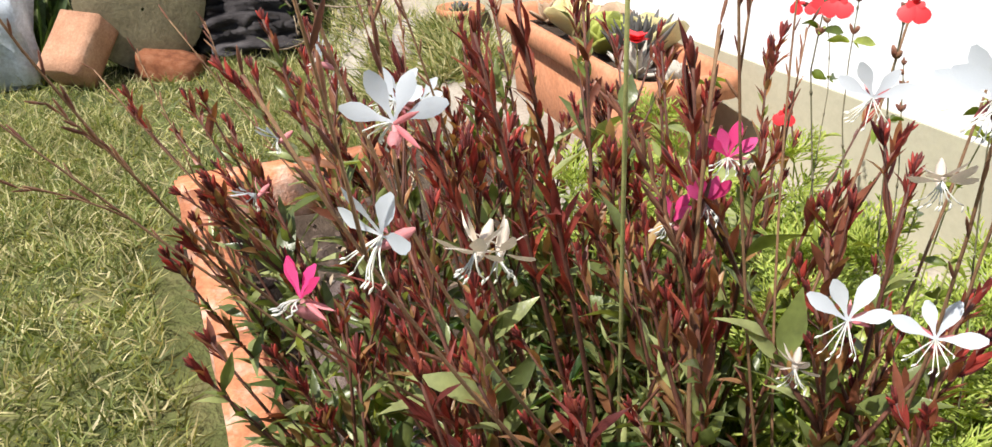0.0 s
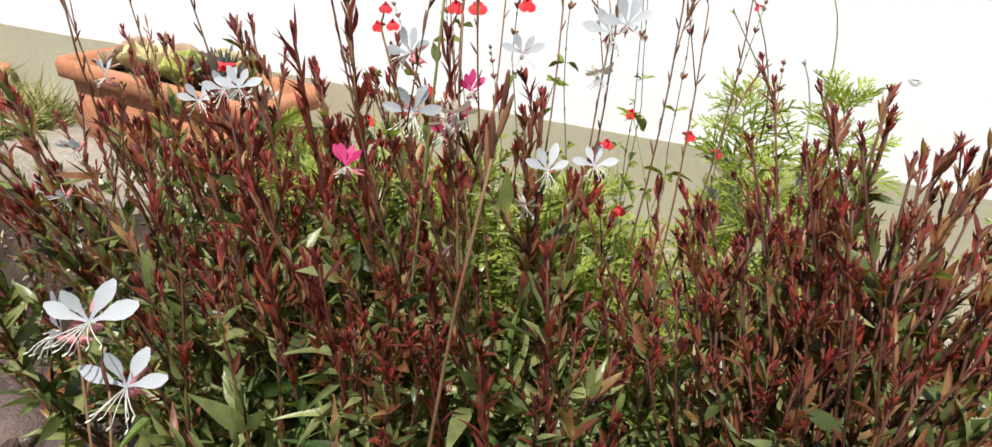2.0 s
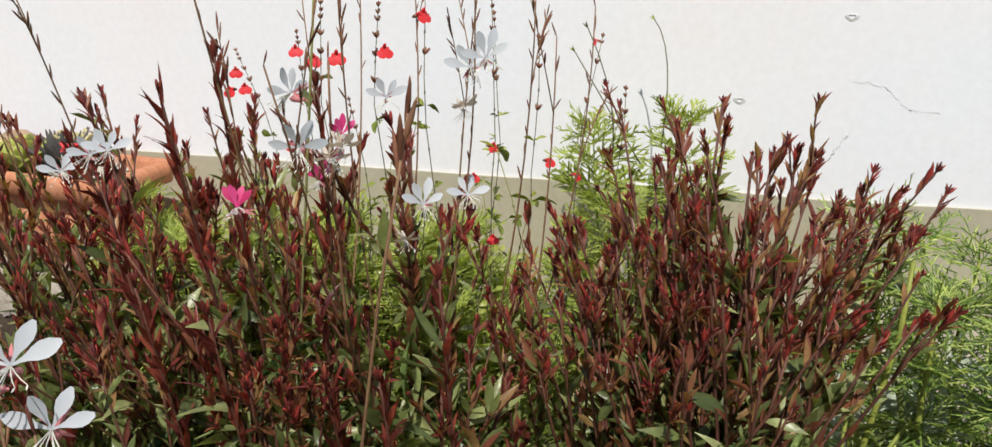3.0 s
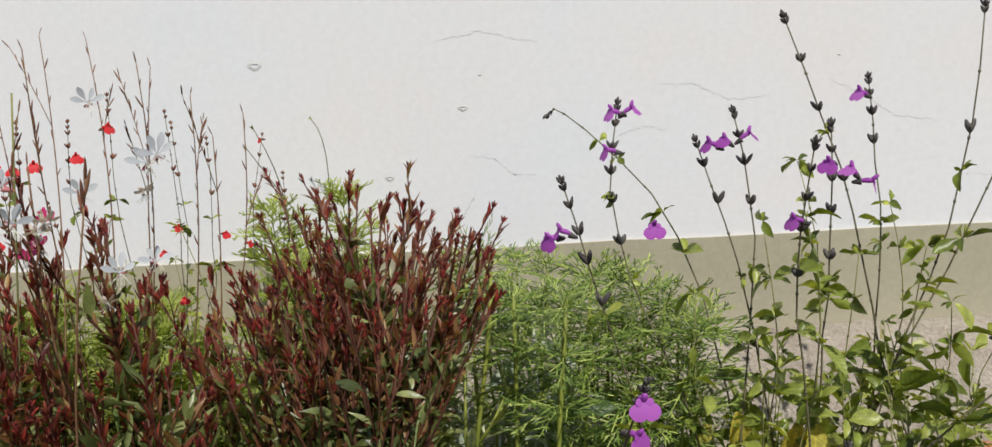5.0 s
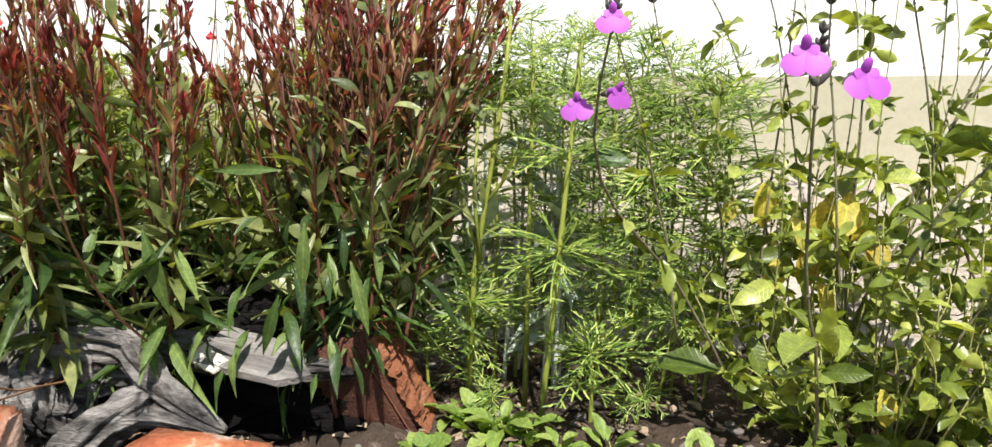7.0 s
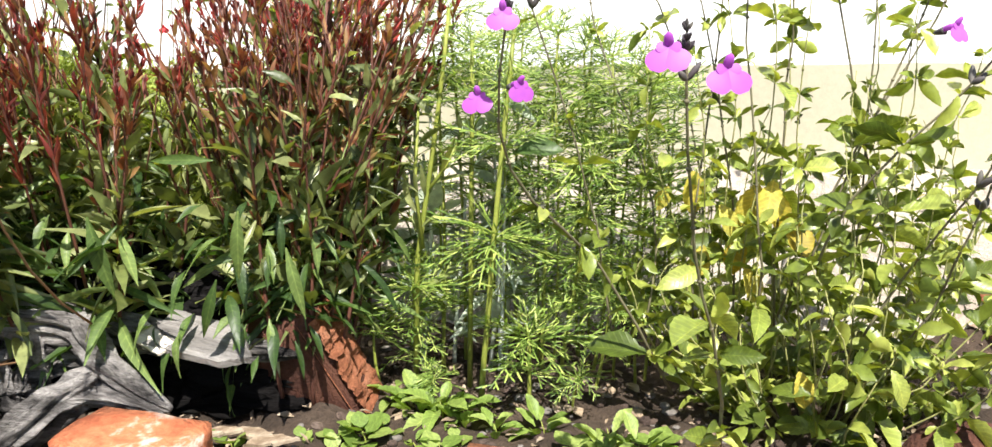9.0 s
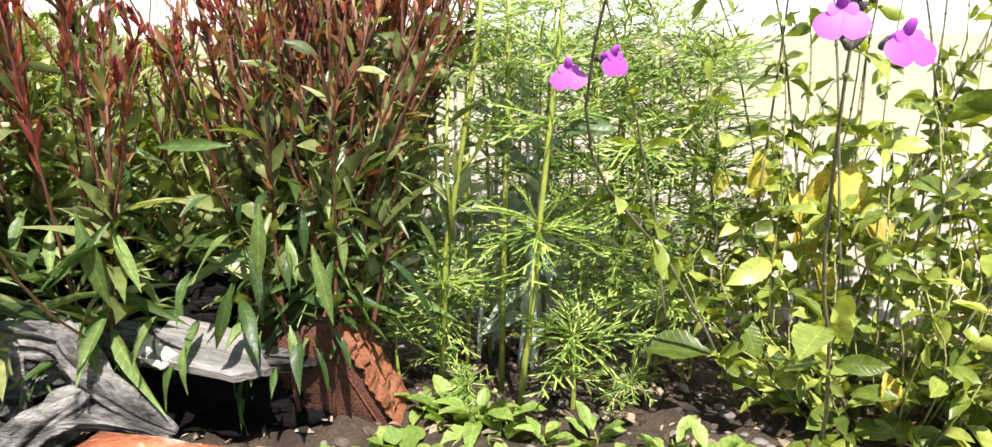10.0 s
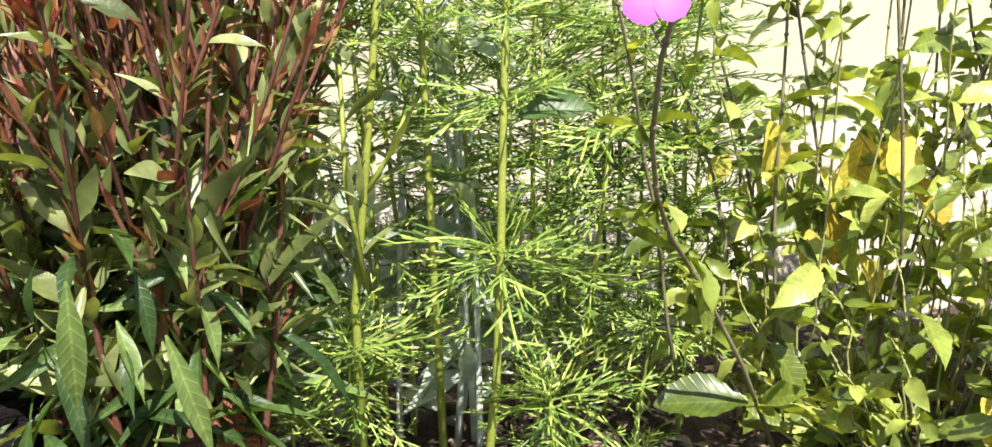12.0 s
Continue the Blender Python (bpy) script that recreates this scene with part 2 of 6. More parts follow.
M_LACE = leafy("lacy_leaf", (0.23, 0.31, 0.055), (0.38, 0.46, 0.095), (0.54, 0.58, 0.17), 0.45, 0.45, glow=(1.1, 1.12, 0.35))
M_FSTEM = solid("green_stem", [(0.3, (0.17, 0.21, 0.035)), (0.7, (0.28, 0.30, 0.06))], 45.0, 0.5, 0.2, 0.001)
M_SILVER = leafy("silver_stalk", (0.50, 0.52, 0.46), (0.60, 0.63, 0.57), (0.70, 0.73, 0.70), 0.15, 0.6, glow=(1, 1.1, 0.8))
M_GLAUCOUS = leafy("glaucous_leaf", (0.26, 0.32, 0.24), (0.40, 0.46, 0.36), (0.56, 0.62, 0.52), 0.35, 0.55, glow=(1, 1.1, 0.7))
M_SUCC = leafy("succulent_leaf", (0.46, 0.42, 0.16), (0.62, 0.55, 0.28), (0.72, 0.64, 0.40), 0.12, 0.45, glow=(1.1, 1.0, 0.5))
M_SUCC_GREEN = leafy("green_succulent", (0.24, 0.30, 0.05), (0.38, 0.42, 0.09), (0.55, 0.56, 0.20), 0.15, 0.42, glow=(1.0, 1.1, 0.4))
M_SUCC_ROSE = leafy("rosy_succulent", (0.30, 0.19, 0.13), (0.42, 0.29, 0.20), (0.54, 0.42, 0.28), 0.12, 0.5, glow=(1.1, 0.8, 0.5))
M_SUCC_PALE = leafy("pale_succulent", (0.34, 0.32, 0.28), (0.48, 0.45, 0.40), (0.62, 0.58, 0.52), 0.1, 0.55, glow=(1, 1, 0.8))
M_SUCC_GREY = leafy("grey_succulent", (0.055, 0.052, 0.055), (0.10, 0.095, 0.095), (0.19, 0.18, 0.16), 0.1, 0.6, glow=(1, 1, 0.8))
M_GRASS = leafy("grass_blade", (0.10, 0.14, 0.034), (0.29, 0.305, 0.105), (0.66, 0.57, 0.34), 0.32, 0.5, scale=14.0, glow=(1.05, 1.1, 0.45))
M_ROUND = leafy("round_leaf", (0.15, 0.23, 0.05), (0.22, 0.31, 0.07), (0.30, 0.38, 0.11), 0.38, 0.45, per="object", glow=(1.1, 1.2, 0.4), scale=5.0, veined=True)
M_SHRUB = leafy("shrub_leaf", (0.035, 0.065, 0.020), (0.085, 0.135, 0.038), (0.19, 0.26, 0.08), 0.3, 0.45, glow=(1.0, 1.2, 0.4))
M_REED = leafy("reed_blade", (0.07, 0.11, 0.04), (0.13, 0.18, 0.07), (0.22, 0.25, 0.11), 0.3, 0.5, glow=(1.0, 1.2, 0.4))


# ---- mesh tools ----
UP = Vector((0, 0, 1))


class Piece:
    """Gathers vertices and faces of one mesh."""

    def __init__(self):
        self.v, self.f, self.n = [], [], 0

    def add(self, verts, faces):
        self.v.append(np.asarray(verts, float).reshape(-1, 3))
        self.f.extend([tuple(i + self.n for i in fc) for fc in faces])
        self.n += len(self.v[-1])
        return self

    def put(self, shape, m):
        a = np.array(m)
        return self.add(shape[0] @ a[:3, :3].T + a[:3, 3], shape[1])

    def tube(self, pts, r0, r1, sides=5, tip=True):
        pts = np.asarray([tuple(p) for p in pts], float)
        t = np.gradient(pts, axis=0)
        t /= np.linalg.norm(t, axis=1)[:, None] + 1e-9
        ref = np.array([0.31, 0.87, 0.38]) if abs(t[0][2]) > 0.7 else np.array([0.1, 0.1, 1.0])
        a = np.cross(t, ref)
        a /= np.linalg.norm(a, axis=1)[:, None] + 1e-9
        b = np.cross(t, a)
        r = np.linspace(r0, r1, len(pts)) if np.isscalar(r1) else np.asarray(r1)
        ang = np.arange(sides) * 2 * np.pi / sides
        ring = pts[:, None] + r[:, None, None] * (np.cos(ang)[None, :, None] * a[:, None] + np.sin(ang)[None, :, None] * b[:, None])
        faces = [(i * sides + k, i * sides + (k + 1) % sides, (i + 1) * sides + (k + 1) % sides, (i + 1) * sides + k) for i in range(len(pts) - 1) for k in range(sides)]
        if tip:
            faces += [tuple(range(sides))[::-1], tuple((len(pts) - 1) * sides + k for k in range(sides))]
        return self.add(ring.reshape(-1, 3), faces)

    def mesh(self, name, material, smooth=True):
        me = bpy.data.meshes.new(name)
        me.from_pydata(np.concatenate(self.v).tolist() if self.v else [], [], self.f)
        me.materials.append(material)
        if smooth:
            me.polygons.foreach_set("use_smooth", np.ones(len(me.polygons), bool))
        me.update()
        return me


def thing(name, loc, label, category, group="", kind=""):
    ob = new(name)
    ob.location = loc
    ob.empty_display_size = 0.02
    return tagged(ob, label, category, group, kind)


def part(name, data, parent, label="", m=None, material=None):
    """One mesh object under a thing or a part; the data's coordinates, and m, are the thing's own."""
    if isinstance(data, Piece):
        data = data.mesh(name, material)
    ob = new(name, data)
    ob.parent = parent
    if m is not None:
        ob.matrix_basis = m
    return tagged(ob, label)


def aim(base, d, n, length, width=None, thick=None):
    """A pose whose y runs along d with that length, and whose z leans to n."""
    d = Vector(d).normalized()
    x = d.cross(Vector(n))
    if x.length < 1e-4:
        x = d.cross(Vector((1, 0.2, 0)))
    x.normalize()
    z = x.cross(d)
    w, th = width or length, thick or length
    b = Vector(base)
    return Matrix(((x.x * w, d.x * length, z.x * th, b.x), (x.y * w, d.y * length, z.y * th, b.y), (x.z * w, d.z * length, z.z * th, b.z), (0, 0, 0, 1)))


def leaf_shape(profile, curl=0.25, fold=0.15, wave=0.0, twist=0.0):
    """A leaf along +y, one long: profile gives the half widths from base to tip."""
    v, f = [], []
    k = len(profile)
    for i, w in enumerate(profile):
        s = i / (k - 1)
        z = -curl * s * s
        tw = twist * s
        ripple = wave * math.sin(s * 11)
        v += [(-w * math.cos(tw), s, z + fold * w - w * math.sin(tw) + ripple), (0, s, z), (w * math.cos(tw), s, z + fold * w + w * math.sin(tw) - ripple)]
    for i in range(k - 1):
        a = 3 * i
        f += [(a, a + 1, a + 4, a + 3), (a + 1, a + 2, a + 5, a + 4)]
    return np.array(v), f


LANCE = [leaf_shape((0.012, 0.045, 0.080, 0.096, 0.092, 0.070, 0.036, 0.003), c, fo, wv, tw) for c, fo, wv, tw in
         ((0.25, 0.6, 0.010, 0.3), (0.45, 0.5, 0.016, -0.5), (-0.20, 0.6, 0.012, 0.6), (0.65, 0.45, 0.018, -0.2), (0.10, 0.7, 0.010, 0.4))]
HANGING = [leaf_shape((0.014, 0.030, 0.052, 0.078, 0.100, 0.116, 0.124, 0.120, 0.110, 0.094, 0.072, 0.046, 0.022, 0.002), c, fo, wv, tw) for c, fo, wv, tw in
           ((0.35, 0.55, 0.012, 0.4), (0.60, 0.45, 0.016, -0.6), (0.15, 0.60, 0.014, 0.9), (0.80, 0.40, 0.018, -0.3))]
SPIKE = [leaf_shape((0.05, 0.085, 0.07, 0.003), c, 0.7, 0, tw) for c, tw in ((0.1, 0), (-0.08, 0.2), (0.22, -0.2))]
OVAL = [leaf_shape((0.02, 0.085, 0.10, 0.165, 0.180, 0.230, 0.225, 0.250, 0.230, 0.228, 0.180, 0.155, 0.085, 0.01), c, fo, wv, tw) for c, fo, wv, tw in
        ((0.12, 0.60, 0.022, 0.1), (0.3, 0.50, 0.028, -0.2), (0.45, 0.55, 0.022, 0.25), (-0.08, 0.65, 0.025, 0.0), (0.6, 0.45, 0.030, -0.1))]
DISC = [leaf_shape((0.04, 0.33, 0.45, 0.47, 0.40, 0.22, 0.03), c, 0.15, 0.01) for c in (0.05, 0.2)]
SPOON = [leaf_shape((0.025, 0.03, 0.065, 0.130, 0.165, 0.14, 0.045), c, 0.18, 0.012, tw) for c, tw in ((0.15, 0.1), (0.3, -0.2), (-0.1, 0.15))]
STRAP = [leaf_shape((0.05, 0.10, 0.11, 0.10, 0.06, 0.02), c, 0.15, 0.01) for c in (0.1, 0.35)]


def capsule(rings=((0, 0.3), (0.25, 0.9), (0.6, 1.0), (0.9, 0.55), (1.0, 0.1)), sides=6):
    """A plump bud along +y, one long and about 0.36 thick."""
    p = Piece()
    v, f = [], []
    for s, r in rings:
        for k in range(sides):
            a = 2 * math.pi * k / sides
            v.append((0.18 * r * math.cos(a), s, 0.18 * r * math.sin(a)))
    for i in range(len(rings) - 1):
        for k in range(sides):
            f.append((i * sides + k, i * sides + (k + 1) % sides, (i + 1) * sides + (k + 1) % sides, (i + 1) * sides + k))
    f.append(tuple((len(rings) - 1) * sides + k for k in range(sides)))
    return np.array(v), f


BUD = capsule()
CALYX = capsule(((0, 0.35), (0.2, 0.7), (0.55, 0.95), (0.85, 1.15), (1.0, 1.25)), 7)
DATA = {}


def shared(key, shape, material):
    """One mesh for all objects of that key."""
    if key not in DATA:
        DATA[key] = Piece().add(*shape).mesh(key, material)
    return DATA[key]


def bent(a, b, bow, steps=8):
    """Points of a stem from a to b that bows by the vector bow in its middle."""
    a, b, bow = Vector(a), Vector(b), Vector(bow)
    return [a.lerp(b, s) + bow * 4 * s * (1 - s) for s in (i / (steps - 1) for i in range(steps))]


def along(pts, s):
    x = s * (len(pts) - 1)
    i = min(int(x), len(pts) - 2)
    return pts[i].lerp(pts[i + 1], x - i), (pts[i + 1] - pts[i]).normalized()


def rand_dir(rng, d, spread):
    """A direction that leaves d by about that many radians, at a chance turn."""
    d = Vector(d).normalized()
    side = d.cross(Vector((rng.uniform(-1, 1), rng.uniform(-1, 1), rng.uniform(-1, 1))))
    side.normalize()
    return (d * math.cos(spread) + side * math.sin(spread)).normalized()


# ---- setting ----
def height_lawn(x, y):
    return 0.012 * noise.noise((x * 1.7, y * 1.7, 3.1)) + 0.006 * noise.noise((x * 6, y * 6, 8.0))


def height_soil(x, y):
    ledge = min(1.0, max(0.0, (-0.60 - x) / 0.12)) * min(1.0, max(0.0, (x + 1.36) / 0.10))
    bank = min(1.0, max(0.0, (y + 0.42) / 0.15))
    return 0.018 + 0.155 * ledge * bank * bank * (3 - 2 * bank) + 0.020 * noise.noise((x * 9, y * 9, 1.0)) + 0.012 * noise.noise((x * 31, y * 31, 5.0))


def grid(nx, ny, fx, fy, fz):
    v = [(fx(i / nx), fy(j / ny), 0) for j in range(ny + 1) for i in range(nx + 1)]
    v = [(x, y, fz(x, y)) for x, y, _ in v]
    return v, [(j * (nx + 1) + i, j * (nx + 1) + i + 1, (j + 1) * (nx + 1) + i + 1, (j + 1) * (nx + 1) + i) for j in range(ny) for i in range(nx)]


def stretched(lo, hi, far):
    """Maps 0..1 so that its middle part covers lo..hi finely and its ends reach far away."""
    return lambda s: lo + (hi - lo) * (s - 0.15) / 0.7 if 0.15 <= s <= 0.85 else (lo - (far + lo) * ((0.15 - s) / 0.15) ** 3 if s < 0.15 else hi + (far - hi) * ((s - 0.85) / 0.15) ** 3)


part_ground = Piece().add(*grid(120, 70, stretched(-4.5, 2.5, 1500), stretched(-2.6, 0.0, 1500), height_lawn))
ground = tagged(new("ground", part_ground.mesh("ground", M_LAWN)), "mown lawn earth with dry straw-coloured patches", "ground", kind="structure")
soil = tagged(new("soil_bed", Piece().add(*grid(150, 50, lambda s: -1.36 + 2.2 * s, lambda s: -0.67 + 0.60 * s, height_soil)).mesh("soil_bed", M_SOIL)),
              "dark crumbly soil of the flower bed", "soil", kind="structure")


def slab(name, x0, x1, y0, y1, z0, z1, material, label, category, nx=60, edge=0.0, top_wave=0.0, seed=0, shift=None):
    """A long block whose front (y0) and top edge wander a little."""
    v, f = [], []
    for i in range(nx + 1):
        x = x0 + (x1 - x0) * i / nx
        e = edge * (noise.noise((x * 7, seed, 0)) + 0.6 * noise.noise((x * 23, seed, 4)))
        w = top_wave * (noise.noise((x * 5, seed, 9)) + 0.5 * noise.noise((x * 17, seed, 2)))
        e += shift(x) if shift else 0.0
        v += [(x, y0 + e, z0), (x, y0 + e * 1.02, z1 + w - 0.012 * (edge > 0)), (x, y0 + e + 0.012 * (edge > 0), z1 + w), (x, y1, z1 + w), (x, y1, z0)]
    for i in range(nx):
        a, b = 5 * i, 5 * i + 5
        f += [(a + k, b + k, b + k + 1, a + k + 1) for k in range(4)]
    f += [(0, 1, 2, 3, 4), tuple(5 * nx + k for k in (4, 3, 2, 1, 0))]
    return tagged(new(name, Piece().add(v, f).mesh(name, material, False)), label, category, kind="structure")


wall = slab("wall_house", -5.2, 4.2, 0.0, 0.22, 0.30, 2.7, M_PLASTER, "white painted plaster house wall with fine cracks", "wall", 100)
plinth = slab("plinth", -5.2, 4.2, -0.004, 0.22, -0.1, 0.347, M_PLINTH, "beige painted band along the foot of the wall", "wall", 160, top_wave=0.0022)


def height_apron(x, y):
    ledge = min(1.0, max(0.0, (-0.55 - x) / 0.15)) * min(1.0, max(0.0, (x + 1.72) / 0.15))
    keep = 0.055 + (0.175 if x > -1.34 else 0.105) * ledge + 0.018 * noise.noise((x * 8, 2.0, 0))
    run = 0.20 - 0.14 * ledge
    s = min(1.0, max(0.0, (y + keep + run) / run))
    s = s * s * (3 - 2 * s)
    rough = (0.006 * noise.noise((x * 14, y * 14, 7)) + 0.005 * noise.noise((x * 40, y * 40, 3)) + 0.003 * noise.noise((x * 90, y * 90, 1))) * (1 - 0.8 * ledge)
    return -0.03 + (0.235 + 0.022 * ledge) * s + rough


apron = tagged(new("apron", Piece().add(*grid(560, 36, lambda s: -5.2 + 9.4 * s, lambda s: -0.36 + 0.362 * s, height_apron)).mesh("apron", M_CONCRETE)),
               "worn crumbling sandy concrete apron sloping from the wall", "pavement", kind="structure")


# ---- gaura ----
def gaura_flower(plant, at, face, size=0.017, material=None, seed=0, tilt=0.35, fan=1.0):
    """Four spoon-shaped petals fanned over the upper half, a rosy calyx and long drooping stamens. at: the plant's own coordinates."""
    rng = random.Random(seed)
    material = material or M_WHITE
    at, face = Vector(at), Vector(face).normalized()
    side = face.cross(UP).normalized()
    up = side.cross(face).normalized()
    p = Piece()
    p.put(BUD, aim(at - face * 0.010 - up * 0.003, face, up, 0.012, 0.010, 0.010))
    for k in range(3):
        a = rng.uniform(0, 6.28)
        p.put(SPIKE[k], aim(at - face * 0.002, -face * 0.4 + side * math.cos(a) + up * math.sin(a) * 0.6, face, 0.009, 0.010))
    flower = part("flower", p, plant, "", material=M_CREAM if material is M_CREAM else M_ROSE)
    for k, ang in enumerate((-68, -24, 24, 68)):
        a = radians((ang + rng.uniform(-9, 9)) * fan)
        d = side * math.sin(a) + up * math.cos(a) * rng.uniform(0.8, 1.05) + face * (tilt + 0.9 * (1 - fan)) * rng.uniform(0.3, 1.2)
        ln = size * rng.uniform(0.9, 1.12)
        part("petal", shared(f"petal_{material.name}_{k % 3}", SPOON[k % 3], material), flower, "", aim(at, d, face, ln, ln * 1.12))
    p = Piece()
    for k in range(8):
        a = radians(rng.uniform(-62, 62))
        d = side * math.sin(a) * 0.75 - up * math.cos(a) * rng.uniform(0.6, 1.0) + face * rng.uniform(0.3, 0.9)
        tip = at + d.normalized() * size * rng.uniform(0.65, 0.95) * (0.35 + 0.65 * fan)
        p.tube(bent(at, tip, face * 0.0015, 4), 0.00027, 0.00020, 4)
        p.put(BUD, aim(tip, d + side * 0.6, face, 0.0022, 0.0020, 0.0020))
    part("stamen_spray", p, flower, "", material=M_STAMEN)
    return flower


def tuft(p, at, d, rng, size, count=6, spread=0.42):
    """A bunch of pointed buds at a stem's tip."""
    for k in range(count):
        e = rand_dir(rng, d, rng.uniform(0.08, spread))
        ln = size * rng.uniform(0.7, 1.2)
        p.put(BUD, aim(at - d * 0.002, e, UP, ln, ln * 0.55, ln * 0.55))


def tuft_shape(seed, spread=0.42, size=0.0110):
    """A crown of slender buds with narrow bracts at its foot."""
    p = Piece()
    rng = random.Random(seed)
    tuft(p, Vector((0, 0, 0)), Vector((0, 1, 0)), rng, size, 6 + seed % 3, spread)
    for k in range(5):
        e = rand_dir(rng, Vector((0, 1, 0)), rng.uniform(0.15, 0.5))
        p.put(SPIKE[k % 3], aim((0, -0.009 - 0.002 * k, 0), e, (0, 0, 1), 0.015, 0.017))
    return np.concatenate(p.v), p.f


TUFTS = [tuft_shape(k) for k in range(6)] + [tuft_shape(k, 0.66, 0.0085) for k in range(6)]


def any_up(rng, spread=0.55):
    """A leaf's upper side: up, more or less."""
    return Vector((rng.gauss(0, spread), rng.gauss(0, spread), 1))


def gaura_plant(name, base, stems, reach, tall, seed, label, toward=(0, 0), rx=0.06, ry=0.05, leaf=0.062, low=0.10, lower=20, limbs=(3, 5), fork=(0.40, 0.80), clad=0.0052, crown=1.0, fall=0.30, ripe=0.52, span=0.58, bare=0.62, clothed=1.0, buds=0):
    """A vase-shaped clump: lance leaves on the lower stems, ascending branches clad in narrow reddish bracts, bud crowns at the tips."""
    rng = random.Random(seed)
    plant = thing(name, base, label, "flowering plant", "gaura clumps in the bed")
    singles, tufts = [], []
    leaves, bracts = Piece(), Piece()

    def cloak(line, s0, s1, size):
        length = sum((line[i + 1] - line[i]).length for i in range(len(line) - 1))
        for k in range(int(length * (s1 - s0) / clad * rng.choice((0.45, 0.8, 1.1, 1.4)))):
            s = rng.uniform(s0, s1)
            at, d = along(line, s)
            z = at.z / tall
            ln = size * (1.3 - 0.75 * (s - s0) / (s1 - s0)) * rng.uniform(0.5, 1.3)
            wide = rng.uniform(0.15, 0.62)
            if rng.random() < 0.22 * (1.1 - z):
                ln, wide = ln * 1.7, rng.uniform(0.5, 1.05)
            m = aim(at, rand_dir(rng, d, wide), any_up(rng, 0.9), ln, ln * rng.uniform(1.2, 1.85))
            if rng.random() < min(0.62, max(0.20, (z - ripe) * 2.2)) and ln < 0.03:
                bracts.put(SPIKE[rng.randrange(3)], m)
            else:
                leaves.put(LANCE[rng.randrange(5)], m)

    for i in range(stems):
        ang = i * 2.399963 + rng.uniform(-0.3, 0.3)
        q = math.sqrt((i + 0.5) / stems)
        out_dir = Vector((math.cos(ang), math.sin(ang) * 0.85, 0))
        foot = Vector((rx * q * math.cos(ang), ry * q * math.sin(ang), 0.0))
        h = tall * rng.uniform(0.72, 1.06) * (1 - fall * q * q)
        out = reach * q * rng.uniform(0.7, 1.15)
        top = foot + out_dir * out + Vector((toward[0] * h, toward[1] * h, h))
        pts = bent(foot, top, out_dir * out * 0.18 + Vector((rng.gauss(0, 0.008), rng.gauss(0, 0.008), 0)), 10)
        wood = Piece()
        wood.tube(pts, 0.0028, 0.0010, 5)
        turn = rng.uniform(0, 6.28)
        for k in range(lower):
            s = low + (span - low) * (k + rng.uniform(0, 0.8)) / lower
            at, d = along(pts, s)
            turn += 2.4
            e = Vector((math.cos(turn), math.sin(turn), 0)) + UP * (rng.uniform(-0.9, 0.5) - 0.9 * max(0, 0.35 - s) / 0.35)
            ln = leaf * rng.uniform(0.45, 1.3) * (1.2 - 0.75 * s)
            singles.append((ln, rng.randrange(5), aim(at, e, any_up(rng, 0.7), ln, ln * rng.uniform(0.50, 0.85))))
        cloak(pts, 0.32, 0.95 * clothed, 0.028)
        lines = [pts]
        for k in range(rng.randint(*limbs)):
            s = rng.uniform(*fork)
            at, d = along(pts, s)
            a = rng.uniform(0, 6.28)
            e = (d * 1.6 + Vector((math.cos(a), math.sin(a), 0)) * rng.uniform(0.45, 1.15)).normalized()
            ln = min(tall * (1.04 - s) * rng.uniform(0.60, 1.0), tall * 1.03 - at.z)
            limb = bent(at, at + (e + UP * 0.3).normalized() * ln, -UP * 0.007, 6)
            wood.tube(limb, 0.0017, 0.0008, 5)
            cloak(limb, 0.06, 0.86 * clothed, 0.023)
            lines.append(limb)
        for line in lines:
            shoots = [(1.0, None)] + [(rng.uniform(0.66, 0.97), rng.uniform(0, 6.28)) for _ in range(rng.randint(0, 2))]
            for s, a in shoots:
                at, d = along(line, s)
                if a is None:
                    sp = [at - d * 0.03, at]
                else:
                    e = (d + Vector((math.cos(a), math.sin(a), 0)) * rng.uniform(0.3, 0.7)).normalized()
                    sp = bent(at, at + (e + d * 0.6).normalized() * rng.uniform(0.02, 0.055), e * 0.003, 4)
                    wood.tube(sp, 0.0009, 0.0006, 4)
                for k in range(rng.randint(3, 5)):
                    b, bd = along(sp, rng.uniform(0.0, 0.85))
                    bl = rng.uniform(0.010, 0.021)
                    bracts.put(SPIKE[rng.randrange(3)], aim(b, rand_dir(rng, bd, rng.uniform(0.2, 0.6)), UP, bl, bl * 1.4))
                e = (sp[-1] - sp[-2]).normalized()
                if sp[-1].z < bare * tall:
                    for k in range(5):
                        bl = rng.uniform(0.016, 0.032)
                        (leaves if k % 3 else bracts).put(LANCE[k], aim(sp[-1], rand_dir(rng, e, rng.uniform(0.1, 0.6)), any_up(rng, 0.9), bl, bl * 1.1))
                    continue
                sz = rng.uniform(0.7, 1.25) * crown
                tufts.append((rng.randrange(6) + buds, aim(sp[-1], e, (rng.gauss(0, 1), rng.gauss(0, 1), 0.1), sz)))
        part("stem", wood, plant, material=M_GSTEM)
    singles.sort(key=lambda r: -r[0])
    for n, (ln, k, m) in enumerate(singles):
        if n < 280:
            part("leaf", shared(f"gaura_leaf_{k}", LANCE[k], M_GLEAF_O), plant, "", m)
        else:
            leaves.put(LANCE[k], m)
    tagged(part("small_foliage", leaves, plant, material=M_GLEAF), kind="stuff")
    tagged(part("bract_cladding", bracts, plant, "narrow burgundy bracts", material=M_BRACT), kind="stuff")
    rest = Piece()
